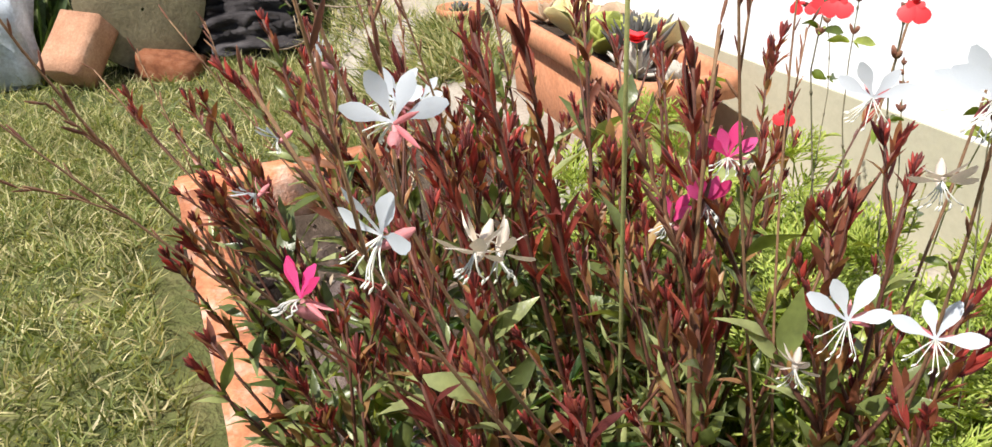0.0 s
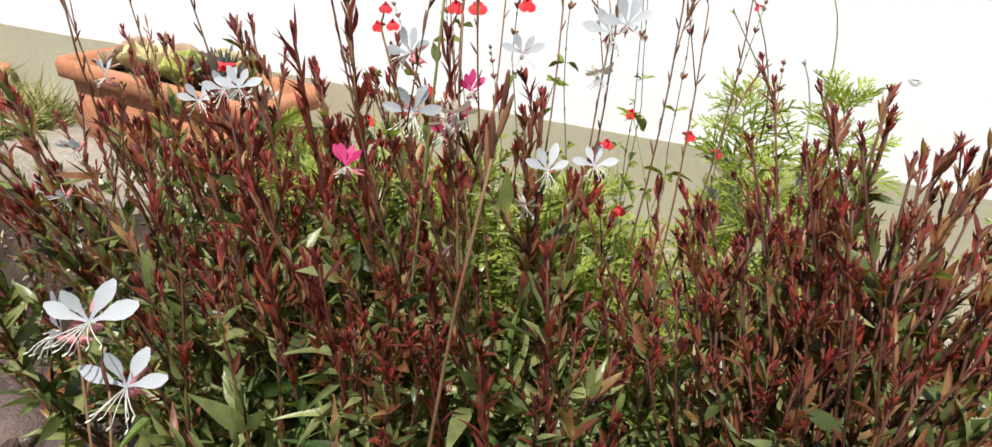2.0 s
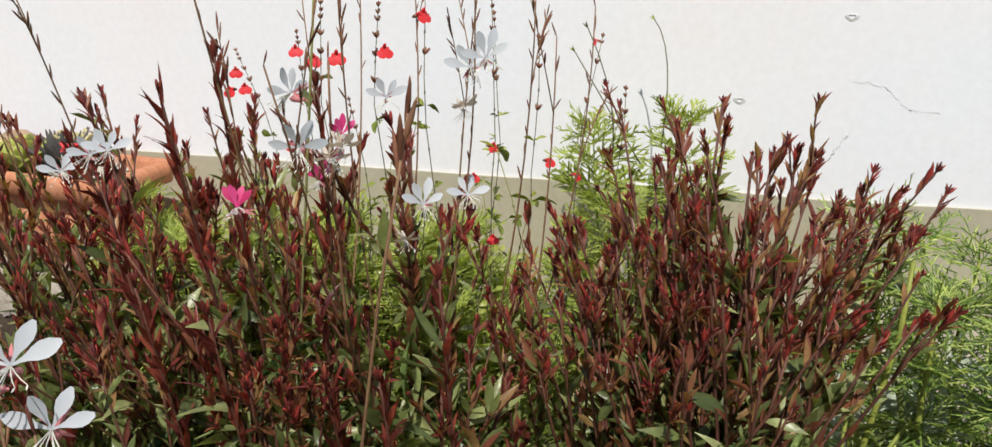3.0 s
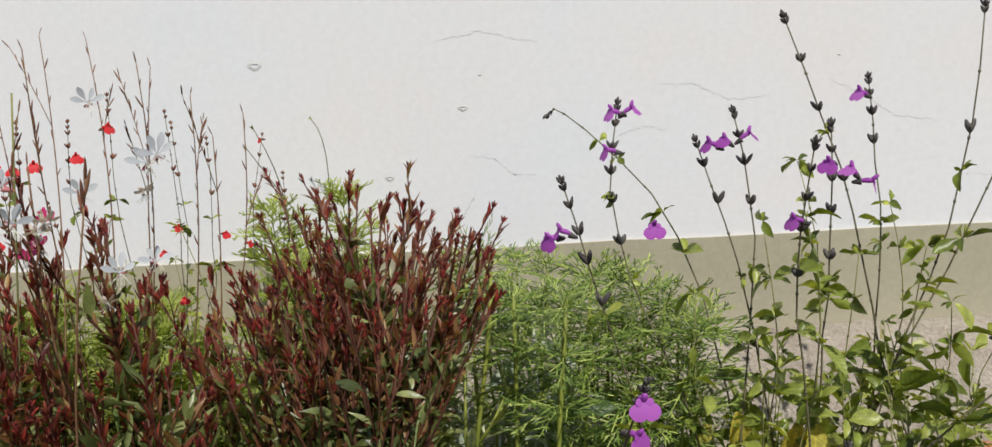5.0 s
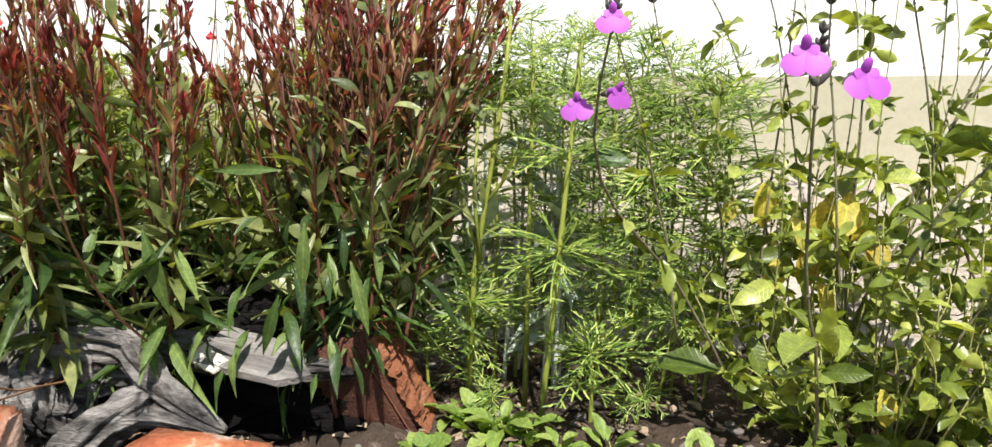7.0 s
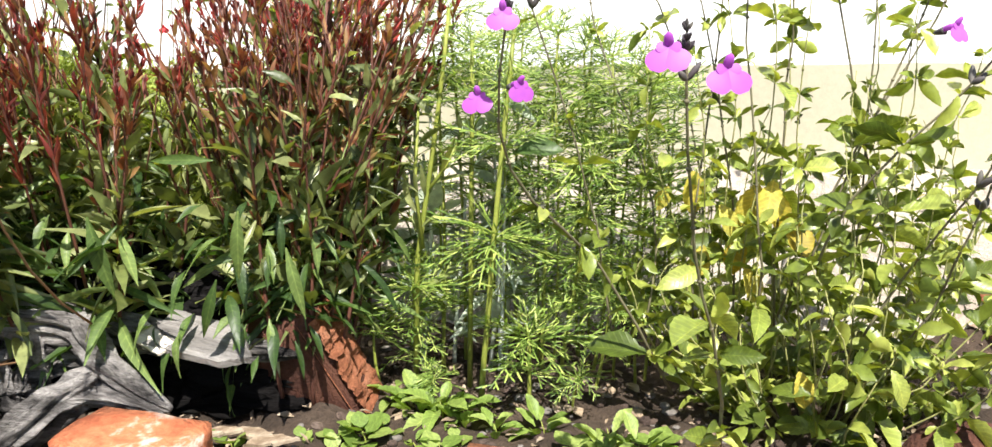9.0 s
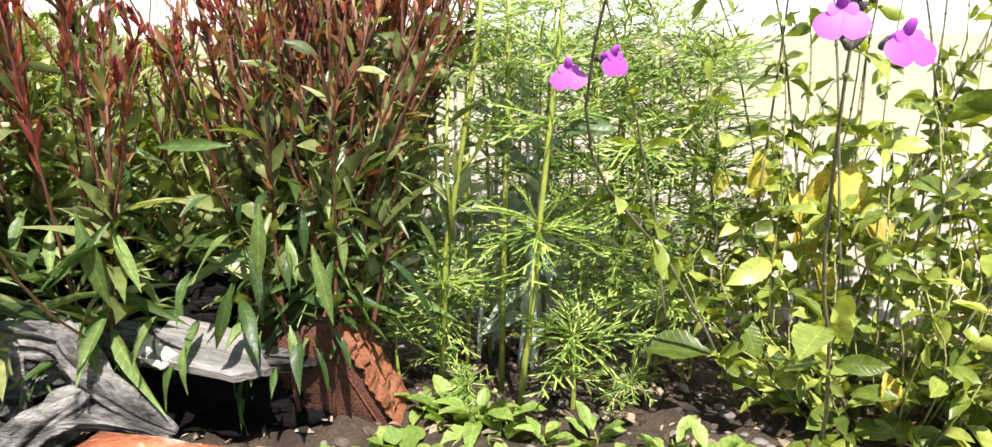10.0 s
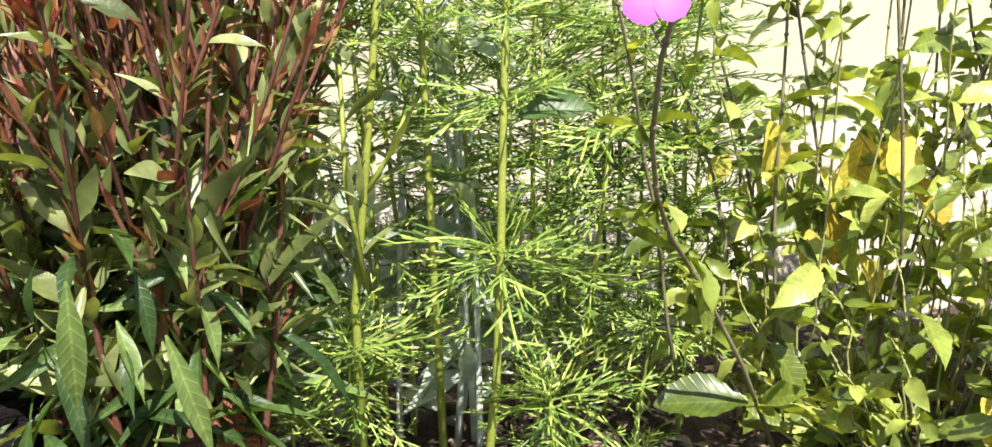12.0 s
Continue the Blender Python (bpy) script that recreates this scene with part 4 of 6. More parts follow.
for k, (spot, face, size) in enumerate((
    ((0.240, -0.724, 0.418), (0.1, -1.0, 0.1), 0.0150), ((0.216, -0.694, 0.361), (-0.05, -1.0, 0.1), 0.0150), ((0.243, -0.671, 0.367), (0.6, -0.7, 0.0), 0.0145),
    ((0.346, -0.786, 0.396), (-0.1, -1.0, 0.1), 0.0175), ((0.380, -0.776, 0.383), (0.25, -0.9, 0.1), 0.0180),
    ((0.262, -0.350, 0.575), (-0.9, -0.3, 0.2), 0.0165), ((0.285, -0.350, 0.578), (0.9, -0.3, 0.5), 0.0165), ((0.255, -0.355, 0.535), (-1.0, -0.2, 0.1), 0.0165),
    ((0.186, -0.545, 0.490), (-0.8, -0.6, 0.0), 0.0160), ((0.195, -0.545, 0.497), (-1.0, 0.0, 0.3), 0.0150), ((0.281, -0.511, 0.488), (0.1, -1.0, 0.0), 0.0160),
    ((0.350, -0.410, 0.545), (-0.9, -0.2, 0.3), 0.0160), ((0.392, -0.405, 0.552), (0.9, -0.2, 0.5), 0.0160), ((0.365, -0.410, 0.548), (-0.7, -0.5, 0.4), 0.0150),
    ((0.400, -0.520, 0.490), (-0.9, -0.3, 0.2), 0.0150), ((0.436, -0.500, 0.535), (-0.6, -0.6, 0.1), 0.0150), ((0.470, -0.460, 0.522), (-0.7, -0.3, 0.6), 0.0155),
    ((0.492, -0.460, 0.508), (0.95, -0.3, -0.1), 0.0165), ((0.536, -0.300, 0.576), (-0.9, -0.3, 0.3), 0.0165), ((0.663, -0.405, 0.583), (0.9, -0.3, 0.2), 0.0180),
    ((0.552, -0.600, 0.403), (0.6, -0.7, 0.1), 0.0165), ((0.577, -0.602, 0.430), (0.6, -0.7, 0.1), 0.0170), ((0.598, -0.602, 0.434), (0.3, -0.8, 0.2), 0.0160),
    ((0.596, -0.602, 0.345), (0.2, -0.9, 0.2), 0.0165), ((0.610, -0.600, 0.362), (0.6, -0.7, 0.2), 0.0165), ((0.607, -0.600, 0.325), (0.3, -0.8, 0.1), 0.0160))):
    salvia_flower(salvia, Vector(spot) - o, face, size if k < 5 else size * 0.86, M_PURPLE, k)

rng = random.Random(77)
for k in range(60):
    a, q = k * 2.399963, math.sqrt((k + 0.5) / 60)
    foot = Vector((0.50 + 0.08 * q * math.cos(a), -0.43 + 0.08 * q * math.sin(a), 0.01))
    tip = Vector((0.515 + 0.215 * q * math.cos(a), -0.40 + 0.145 * q * math.sin(a), 0.32 - 0.20 * q * q + rng.uniform(-0.06, 0.05)))
    salvia_stem(salvia, foot, tip, (math.cos(a) * 0.04 + rng.gauss(0, 0.015), math.sin(a) * 0.04, 0.03), 100 + k, 0, 0.9, 0.01, 0.0008, 6, rng.choice((0.024, 0.030, 0.036)), 0.10, 1.0, S_LEAVES, 3)
small = Piece()
S_LEAVES.sort(key=lambda r: -r[2])
for n, (k, m, ln) in enumerate(S_LEAVES):
    if n < 300:
        part("leaf", shared(f"salvia_leaf_{k}", OVAL[k], M_SLEAF), salvia, "", m)
    else:
        small.put(OVAL[k], m)
tagged(part("small_foliage", small, salvia, material=M_SLEAF_I), kind="stuff")
for k, (x, y, z, ln, dx) in enumerate(((0.436, -0.43, 0.255, 0.046, -0.3), (0.452, -0.41, 0.245, 0.042, 0.4), (0.462, -0.44, 0.225, 0.044, 0.5), (0.352, -0.40, 0.245, 0.026, -0.5), (0.375, -0.42, 0.265, 0.042, 0.1), (0.448, -0.45, 0.262, 0.044, -0.2), (0.415, -0.43, 0.205, 0.040, 0.1), (0.425, -0.45, 0.175, 0.036, 0.6), (0.385, -0.46, 0.20, 0.032, -0.2), (0.47, -0.52, 0.10, 0.034, 0.3), (0.40, -0.44, 0.235, 0.034, 0.7))):
    part("leaf", shared(f"yellow_leaf_{k % 3}", OVAL[k % 3 + 1], M_YLEAF), salvia, "yellowed leaf", aim(Vector((x, y, z)) - o, (dx, -0.35, -1.0), (0.2 + 0.3 * dx, -1, 0.5), ln, ln * 1.25))

red_salvia = thing("red_salvia", (-0.30, -0.34, 0.01), "red-flowered salvia on thin stems in front of the wall", "flowering plant")
R_LEAVES = []
for foot, top, bow, seed, heads in (
    ((-0.30, -0.36, 0.15), (-0.335, -0.400, 0.600), (0.0, 0.0, 0), 1, 5), ((-0.28, -0.36, 0.15), (-0.275, -0.415, 0.600), (0.01, 0.0, 0), 2, 5),
    ((-0.26, -0.34, 0.15), (-0.262, -0.350, 0.620), (0.0, 0.0, 0), 3, 4), ((-0.34, -0.32, 0.15), (-0.440, -0.270, 0.560), (-0.01, 0.0, 0), 4, 5),
    ((-0.36, -0.30, 0.15), (-0.588, -0.165, 0.525), (-0.02, 0.0, 0), 5, 5), ((-0.24, -0.34, 0.15), (-0.20, -0.36, 0.60), (0.01, 0.0, 0), 6, 3),
    ((-0.22, -0.34, 0.15), (-0.16, -0.36, 0.57), (0.01, 0.0, 0), 7, 3), ((-0.20, -0.30, 0.15), (-0.13, -0.26, 0.56), (0.01, 0.0, 0), 8, 3),
    ((-0.24, -0.30, 0.15), (-0.23, -0.27, 0.58), (0.0, 0.0, 0), 9, 3), ((-0.34, -0.33, 0.15), (-0.37, -0.30, 0.50), (0.0, 0.0, 0), 10, 4),
    ((-0.21, -0.33, 0.15), (-0.10, -0.30, 0.52), (0.01, 0.0, 0), 11, 3),
):
    salvia_stem(red_salvia, foot, top, bow, seed, heads, 0.86, 0.006, 0.0006, 4, 0.015, 0.30, 0.80, R_LEAVES, 2, M_WANDBUD)
o = red_salvia.location
for k, (spot, face, size) in enumerate((
    ((-0.355, -0.385, 0.553), (0.2, -0.9, 0), 0.014), ((-0.314, -0.418, 0.561), (0.5, -0.8, 0), 0.014), ((-0.270, -0.419, 0.567), (0.6, -0.6, 0.1), 0.013),
    ((-0.262, -0.358, 0.589), (0.8, -0.3, 0.1), 0.014), ((-0.588, -0.170, 0.503), (0.4, -0.8, 0), 0.015), ((-0.575, -0.175, 0.485), (0.7, -0.7, 0), 0.015), ((-0.600, -0.170, 0.480), (0.0, -0.9, 0), 0.015),
    ((-0.440, -0.275, 0.545), (0.4, -0.8, 0), 0.014), ((-0.200, -0.365, 0.480), (0.8, -0.5, 0), 0.010), ((-0.215, -0.375, 0.455), (0.4, -0.8, 0), 0.010), ((-0.150, -0.365, 0.470), (0.7, -0.5, 0), 0.010), ((-0.13, -0.35, 0.455), (0.9, -0.3, 0), 0.009),
    ((-0.40, -0.36, 0.47), (0.6, -0.7, 0), 0.013), ((-0.47, -0.36, 0.43), (0.6, -0.7, 0), 0.013), ((-0.151, -0.20, 0.549), (-0.7, -0.6, 0), 0.008), ((-0.19, -0.40, 0.41), (0.5, -0.8, 0), 0.010))):
    salvia_flower(red_salvia, Vector(spot) - o, face, size * 0.72, M_RED, 50 + k, M_WANDBUD)
rng = random.Random(5)
for k in range(16):
    a, q = k * 2.399963, math.sqrt((k + 0.5) / 16)
    salvia_stem(red_salvia, (-0.30 + 0.1 * q * math.cos(a), -0.33 + 0.05 * q * math.sin(a), 0.01), (-0.28 + 0.20 * q * math.cos(a), -0.32 + 0.09 * q * math.sin(a), 0.30 + rng.uniform(-0.06, 0.06)), (0, 0, 0), 200 + k, 0, 0.9, 0.01, 0.001, 5, 0.020, 0.3, 1.0, R_LEAVES, 3)
for k in range(13):
    x, y = -0.44 + 0.027 * k, rng.uniform(-0.36, -0.25)
    salvia_stem(red_salvia, (x, y, 0.02), (x + rng.uniform(-0.02, 0.05), y + rng.uniform(-0.05, 0.03), rng.uniform(0.37, 0.49)), (rng.gauss(0, 0.01), 0, 0), 240 + k, 0, 0.9, 0.01, 0.0007, 7, 0.019, 0.35, 1.0, R_LEAVES, 4)
small = Piece()
for k, m, ln in R_LEAVES:
    small.put(OVAL[k], m)
tagged(part("small_foliage", small, red_salvia, material=M_SLEAF_I), kind="stuff")


# ---- feathery-leaved plants ----
THREAD = (np.array([(-0.5, 0, 0), (0, 0, 0.5), (0.5, 0, 0), (-0.48, 0.86, 0.04), (0, 0.86, 0.52), (0.48, 0.86, 0.04), (0, 1.0, 0.2)]), [(0, 1, 4, 3), (1, 2, 5, 4), (3, 4, 6), (4, 5, 6)])


def feather(rng, pairs=4, thin=0.040, forks=2, seg=0.46, droop=0.10, lift=0.26):
    """A finely cut flat leaf, one long along +y, of forked blunt threads."""
    p = Piece()
    bend = rng.uniform(-0.08, 0.08)
    axis = [Vector((bend * s * s, s, 0.10 * s - (0.10 + droop) * s * s)) for s in (0, 0.25, 0.5, 0.75, 1.0)]
    for i in range(4):
        p.put(THREAD, aim(axis[i], axis[i + 1] - axis[i], UP, (axis[i + 1] - axis[i]).length * 1.05, thin * (1.1 - 0.1 * i), thin))
    for k in range(pairs):
        s = 0.24 + 0.66 * k / max(1, pairs - 1)
        for sgn in (-1, 1):
            at, d = along(axis, min(0.97, s + rng.uniform(-0.05, 0.05)))
            ln = seg * (1.12 - 0.62 * s) * rng.uniform(0.75, 1.2)
            ang = rng.uniform(0.55, 0.95)
            e = Vector((sgn * math.sin(ang), math.cos(ang), rng.uniform(-lift, lift)))
            p.put(THREAD, aim(at, e, UP, ln, thin, thin))
            for j in range(forks if s < 0.6 else 1):
                side = sgn if j % 2 else -sgn
                g = e + Vector((side * 0.55, 0.45, rng.uniform(-0.25, 0.25)))
                p.put(THREAD, aim(at + e.normalized() * ln * (0.35 + 0.22 * j), g, UP, ln * rng.uniform(0.38, 0.6), thin * 0.9, thin))
    return np.concatenate(p.v), p.f


frng = random.Random(9)
FEATHERS = [feather(frng, 3 + k % 2, 0.027, 1, 0.46, lift=0.24) for k in range(8)]
LACE = [feather(frng, 5, 0.034, 2, 0.44, 0.2) for _ in range(4)]


def feathery_plant(name, base, stalks, label, leaf, seed, shapes, whorl=10, gap=0.055, lift=(-0.15, 1.1), start=0.07, material=None):
    """Upright green stalks with starry whorls of finely cut leaves at their nodes."""
    rng = random.Random(seed)
    plant = thing(name, base, label, "feathery plant")
    for line, thick in stalks:
        pts = [Vector(p) - plant.location for p in line]
        if len(pts) == 2:
            pts = bent(pts[0], pts[1], (rng.gauss(0, 0.008), rng.gauss(0, 0.006), 0), 7)
        stem = part("stem", Piece().tube(pts, thick, thick * 0.5, 6), plant, material=M_FSTEM)
        tall = pts[-1].z
        nodes = max(1, int((tall - start) / gap + 0.5))
        for k in range(nodes):
            s = 1 - k * gap * rng.uniform(0.9, 1.1) / tall if k else 0.999
            at, d = along(pts, max(0.05, s))
            p = Piece()
            a = rng.uniform(0, 6.28)
            squat = tall < 0.22
            n = 20 if squat else whorl + 4 if k == 0 else whorl
            for q in range(n):
                b = a + 2.399963 * q + rng.uniform(-0.3, 0.3)
                up = rng.uniform(-0.3, 0.8) + 0.5 * (q / n) ** 3 if squat else rng.uniform(*lift) + (0.9 * q / n if k == 0 else 0)
                e = Vector((math.cos(b), math.sin(b), 0)) + UP * up
                ln = leaf * rng.uniform(0.6, 1.2) * (1.0 - 0.25 * (k == 0 and not squat))
                p.put(shapes[rng.randrange(len(shapes))], aim(at + d * rng.uniform(-0.006, 0.006), e, any_up(rng, 0.45), ln, ln))
            part("leaf_whorl", p, stem, material=material or M_FERN)
    return plant


def starry_plant(name, base, stalks, label, seed):
    """Upright stalks that carry separate stars of finely cut leaves at their nodes: (points, thickness, nodes of height, leaf length, leaves, upright tip leaves)."""
    rng = random.Random(seed)
    plant = thing(name, base, label, "feathery plant")
    for line, thick, nodes in stalks:
        pts = [Vector(q) - plant.location for q in line]
        if len(pts) == 2:
            pts = bent(pts[0], pts[1], (rng.gauss(0, 0.006), rng.gauss(0, 0.006), 0), 8)
        stem = part("stem", Piece().tube(pts, thick, thick * 0.6, 7), plant, material=M_FSTEM)
        for z, leaf, count, tip in nodes:
            at = next((a.lerp(b, (z - a.z) / (b.z - a.z)) for a, b in zip(pts, pts[1:]) if a.z <= z <= b.z), pts[-1])
            p = Piece()
            turn = rng.uniform(0, 6.28)
            for q in range(count + 3 + tip):
                b = turn + 2.399963 * q + rng.uniform(-0.25, 0.25)
                up = rng.uniform(-0.45, 0.75) if q < count + 3 else rng.uniform(1.0, 2.6)
                ln = leaf * rng.uniform(0.78, 1.15) * (1.0 if q < count + 3 else 0.75)
                p.put(FEATHERS[rng.randrange(8)], aim(at + UP * rng.uniform(-0.005, 0.005), (math.cos(b), math.sin(b), up), any_up(rng, 0.35), ln))
            part("leaf_whorl", p, stem, material=M_FERN)
    return plant


stalks = [
    (((0.163, -0.455, 0.0), (0.168, -0.460, 0.06), (0.176, -0.470, 0.12), (0.184, -0.472, 0.205), (0.191, -0.465, 0.28), (0.199, -0.458, 0.36), (0.203, -0.45, 0.405)), 0.0034, ((0.205, 0.068, 14, 3), (0.300, 0.052, 6, 1), (0.345, 0.050, 7, 2), (0.395, 0.046, 6, 4))),
    (((0.078, -0.405, 0.0), (0.084, -0.415, 0.135)), 0.0026, ((0.133, 0.068, 15, 4), (0.095, 0.060, 12, 0), (0.055, 0.045, 7, 0))),
    (((0.048, -0.42, 0.0), (0.040, -0.425, 0.085)), 0.0022, ((0.083, 0.050, 9, 2),)),
    (((0.212, -0.44, 0.0), (0.214, -0.446, 0.092)), 0.0028, ((0.091, 0.068, 16, 4), (0.058, 0.048, 8, 0))),
    (((0.140, -0.40, 0.0), (0.145, -0.40, 0.18), (0.150, -0.40, 0.33), (0.151, -0.40, 0.395)), 0.0032, ((0.385, 0.050, 7, 4), (0.335, 0.055, 9, 1), (0.290, 0.055, 7, 0))),
    (((0.235, -0.38, 0.0), (0.250, -0.385, 0.10), (0.262, -0.385, 0.17), (0.275, -0.39, 0.262)), 0.0026, ((0.260, 0.062, 12, 3), (0.212, 0.058, 9, 0), (0.160, 0.052, 8, 0), (0.115, 0.046, 7, 0))),
    (((0.275, -0.40, 0.0), (0.295, -0.41, 0.128)), 0.0022, ((0.125, 0.052, 9, 2), (0.075, 0.045, 7, 0))),
    (((0.215, -0.36, 0.0), (0.235, -0.36, 0.40)), 0.0024, ((0.395, 0.050, 7, 5), (0.350, 0.055, 8, 0), (0.300, 0.056, 9, 0), (0.245, 0.056, 8, 0), (0.190, 0.050, 7, 0))),
    (((0.270, -0.34, 0.0), (0.290, -0.34, 0.375)), 0.0022, ((0.370, 0.050, 7, 4), (0.325, 0.054, 9, 0), (0.275, 0.055, 9, 0), (0.220, 0.052, 7, 0))),
    (((0.310, -0.33, 0.0), (0.332, -0.33, 0.345)), 0.0020, ((0.340, 0.048, 8, 3), (0.295, 0.050, 8, 0), (0.245, 0.050, 7, 0))),
    (((0.120, -0.33, 0.0), (0.112, -0.335, 0.425)), 0.0022, ((0.420, 0.056, 5, 4), (0.375, 0.060, 7, 0), (0.330, 0.056, 7, 0))),
    (((0.180, -0.31, 0.0), (0.190, -0.31, 0.395)), 0.0022, ((0.390, 0.052, 6, 4), (0.345, 0.055, 8, 0), (0.295, 0.055, 8, 0), (0.240, 0.05, 6, 0))),
    (((0.250, -0.29, 0.0), (0.265, -0.29, 0.380)), 0.0020, ((0.375, 0.050, 7, 4), (0.330, 0.052, 8, 0), (0.280, 0.050, 8, 0))),
    (((0.330, -0.36, 0.0), (0.345, -0.37, 0.25)), 0.0020, ((0.245, 0.048, 8, 3), (0.200, 0.048, 8, 0))),
    (((0.098, -0.36, 0.0), (0.100, -0.365, 0.40)), 0.0022, ((0.395, 0.058, 5, 4), (0.345, 0.055, 6, 0))),
    (((0.115, -0.46, 0.0), (0.118, -0.468, 0.052)), 0.0018, ((0.050, 0.036, 7, 2),)),
    (((0.262, -0.455, 0.0), (0.268, -0.462, 0.060)), 0.0018, ((0.058, 0.040, 8, 2),)),
]
rng = random.Random(41)
for k in range(13):
    x, y = 0.085 + 0.275 * ((k + rng.random()) / 13) ** 0.8, rng.uniform(-0.385, -0.26)
    top = rng.uniform(0.32, 0.40) - 0.35 * max(0.0, x - 0.27)
    nodes = tuple((top - 0.004 - 0.048 * n, 0.054 * rng.uniform(0.9, 1.2), 6, 3 if n == 0 else 0) for n in range(int((top - 0.04) / 0.048)))
    stalks.append((((x, y, 0.0), (x + rng.uniform(-0.02, 0.02), y + rng.uniform(-0.03, 0.01), top)), 0.0018, nodes))
feathery_front = starry_plant("feathery_plant", (0.18, -0.42, 0.0), stalks, "bright green feathery-leaved plant with thread-like foliage", 5)
part("leaf", shared("plain_leaf", OVAL[1], M_GLEAF_O), feathery_front, "plain dark oval leaf", aim(Vector((0.203, -0.445, 0.285)) - feathery_front.location, (0.9, -0.2, 0.22), (0.1, -0.7, 0.7), 0.046, 0.040))
rng = random.Random(43)
stalks = [(((-0.16, -0.11, 0.2), (-0.17, -0.12, 0.43)), 0.0016), (((-0.09, -0.12, 0.1), (-0.075, -0.11, 0.445)), 0.0016), (((-0.09, -0.30, 0.0), (-0.095, -0.31, 0.41)), 0.002)]
for k in range(96):
    x, y = -0.68 + 0.60 * rng.random() ** 1.25, -0.36 + 0.23 * rng.random()
    stalks.append((((x, y, 0.0), (x + rng.uniform(-0.03, 0.03), y + rng.uniform(-0.05, 0.02), rng.uniform(0.23, 0.36) - 0.5 * max(0, min(0.16, x + 0.34)))), 0.0014))
feathery_back = feathery_plant("feathery_plant", (-0.16, -0.25, 0.0), stalks, "yellow-green lacy-leaved plant behind the gaura", 0.054, 6, LACE, 10, 0.045, (-0.1, 1.0), 0.14, M_LACE)
wood, tips = Piece(), Piece()
for foot, top, bow in (((-0.10, -0.09, 0.42), (-0.117, -0.063, 0.557), (0.01, 0, 0.02)), ((-0.15, -0.12, 0.40), (-0.165, -0.175, 0.560), (0.012, 0, 0)), ((-0.12, -0.10, 0.40), (-0.19, -0.13, 0.53), (0, 0, 0))):
    pts = bent(Vector(foot) - feathery_back.location, Vector(top) - feathery_back.location, bow, 7)
    wood.tube(pts, 0.0009, 0.0006, 5)
    tuft(tips, pts[-1], (pts[-1] - pts[-2]).normalized(), random.Random(3), 0.007, 3)
stalk = part("seed_stalk", wood, feathery_back, "bare grey seed stalks", material=M_SSTEM)
part("tip_buds", tips, stalk, material=M_SLEAF_I)


# ---- bricks and stones round the bed ----
def brick_mesh(key, l, w, h, seed, material=None, chip=0.006, round_=0.006):
    """A worn brick: chipped, rounded edges and uneven faces."""
    bm = bmesh.new()
    bmesh.ops.create_cube(bm, size=1.0)
    bmesh.ops.scale(bm, vec=(l, w, h), verts=bm.verts)
    bmesh.ops.bevel(bm, geom=bm.edges[:], offset=round_, segments=2, affect="EDGES")
    bmesh.ops.subdivide_edges(bm, edges=[e for e in bm.edges if e.calc_length() > 0.03], cuts=3, use_grid_fill=True)
    for v in bm.verts:
        q = noise.noise_vector(v.co * 23 + Vector((seed, seed * 2, 0)))
        v.co += q * chip * 0.5 + noise.noise_vector(v.co * 80 + Vector((seed, 0, 0))) * chip * 0.18
    me = bpy.data.meshes.new(key)
    bm.to_mesh(me)
    bm.free()
    me.materials.append(material or M_BRICK)
    me.polygons.foreach_set("use_smooth", np.ones(len(me.polygons), bool))
    return me


BRICKS = [brick_mesh(f"brick_{k}", 0.215, 0.058, 0.105, k) for k in range(4)]
rng = random.Random(2)
for k, x in enumerate((-1.265, -1.04, -0.815, -0.59, -0.365, 0.285, 0.51)):
    b = tagged(new("edging_brick", BRICKS[k % 4]), "weathered orange brick set on edge beside the lawn", "brick", "bricks edging the bed")
    b.matrix_world = pose(x, (-0.630 if k >= 5 else -0.628 - 0.05 * (x + 1.4)) + rng.uniform(-0.004, 0.004), 0.048 - 0.050 * (k >= 5), rng.uniform(-3, 3), rng.uniform(-2, 2), -3 + rng.uniform(-2, 2))
for k, (x, y, yaw, z) in enumerate(((-1.40, -0.545, 88, 0.05), (-1.40, -0.315, 92, 0.05), (0.772, -0.225, 96, 0.03))):
    b = tagged(new("edging_brick", BRICKS[(k + 2) % 4]), "weathered orange brick closing the bed's end", "brick", "bricks edging the bed")
    b.matrix_world = pose(x, y, z, rng.uniform(-3, 3), 0, yaw)
b = tagged(new("loose_brick", brick_mesh("brick_flat", 0.115, 0.07, 0.062, 9, M_PAINTED, 0.009, 0.003)), "broken orange and white brick lying before the driftwood", "brick")
b.matrix_world = pose(-0.110, -0.655, 0.036, 3, 2, -6)
red_block = thing("red_block", (0.046, -0.462, -0.02), "dark brown stone slab with a broken orange edge", "stone")
red_block.rotation_euler = (radians(20), radians(-19), radians(-10))
part("slab", brick_mesh("red_slab", 0.090, 0.046, 0.195, 12, M_BROWN, 0.005, 0.003), red_block, "", pose(-0.020, 0, 0.072))
rough_v, rough_f = grid(14, 70, lambda q: -0.024 + 0.048 * q, lambda q: -0.025 + 0.19 * q, lambda y, z: 0.027 + 0.010 * abs(noise.noise((y * 60, z * 34, 2))) + 0.006 * noise.noise((y * 40, z * 150, 7)))
rough_v += [(-0.024, -0.025, 0.015), (0.024, -0.025, 0.015), (0.024, 0.165, 0.015), (-0.024, 0.165, 0.015)]
rough_f += [(1065, 1066, 1067, 1068)]
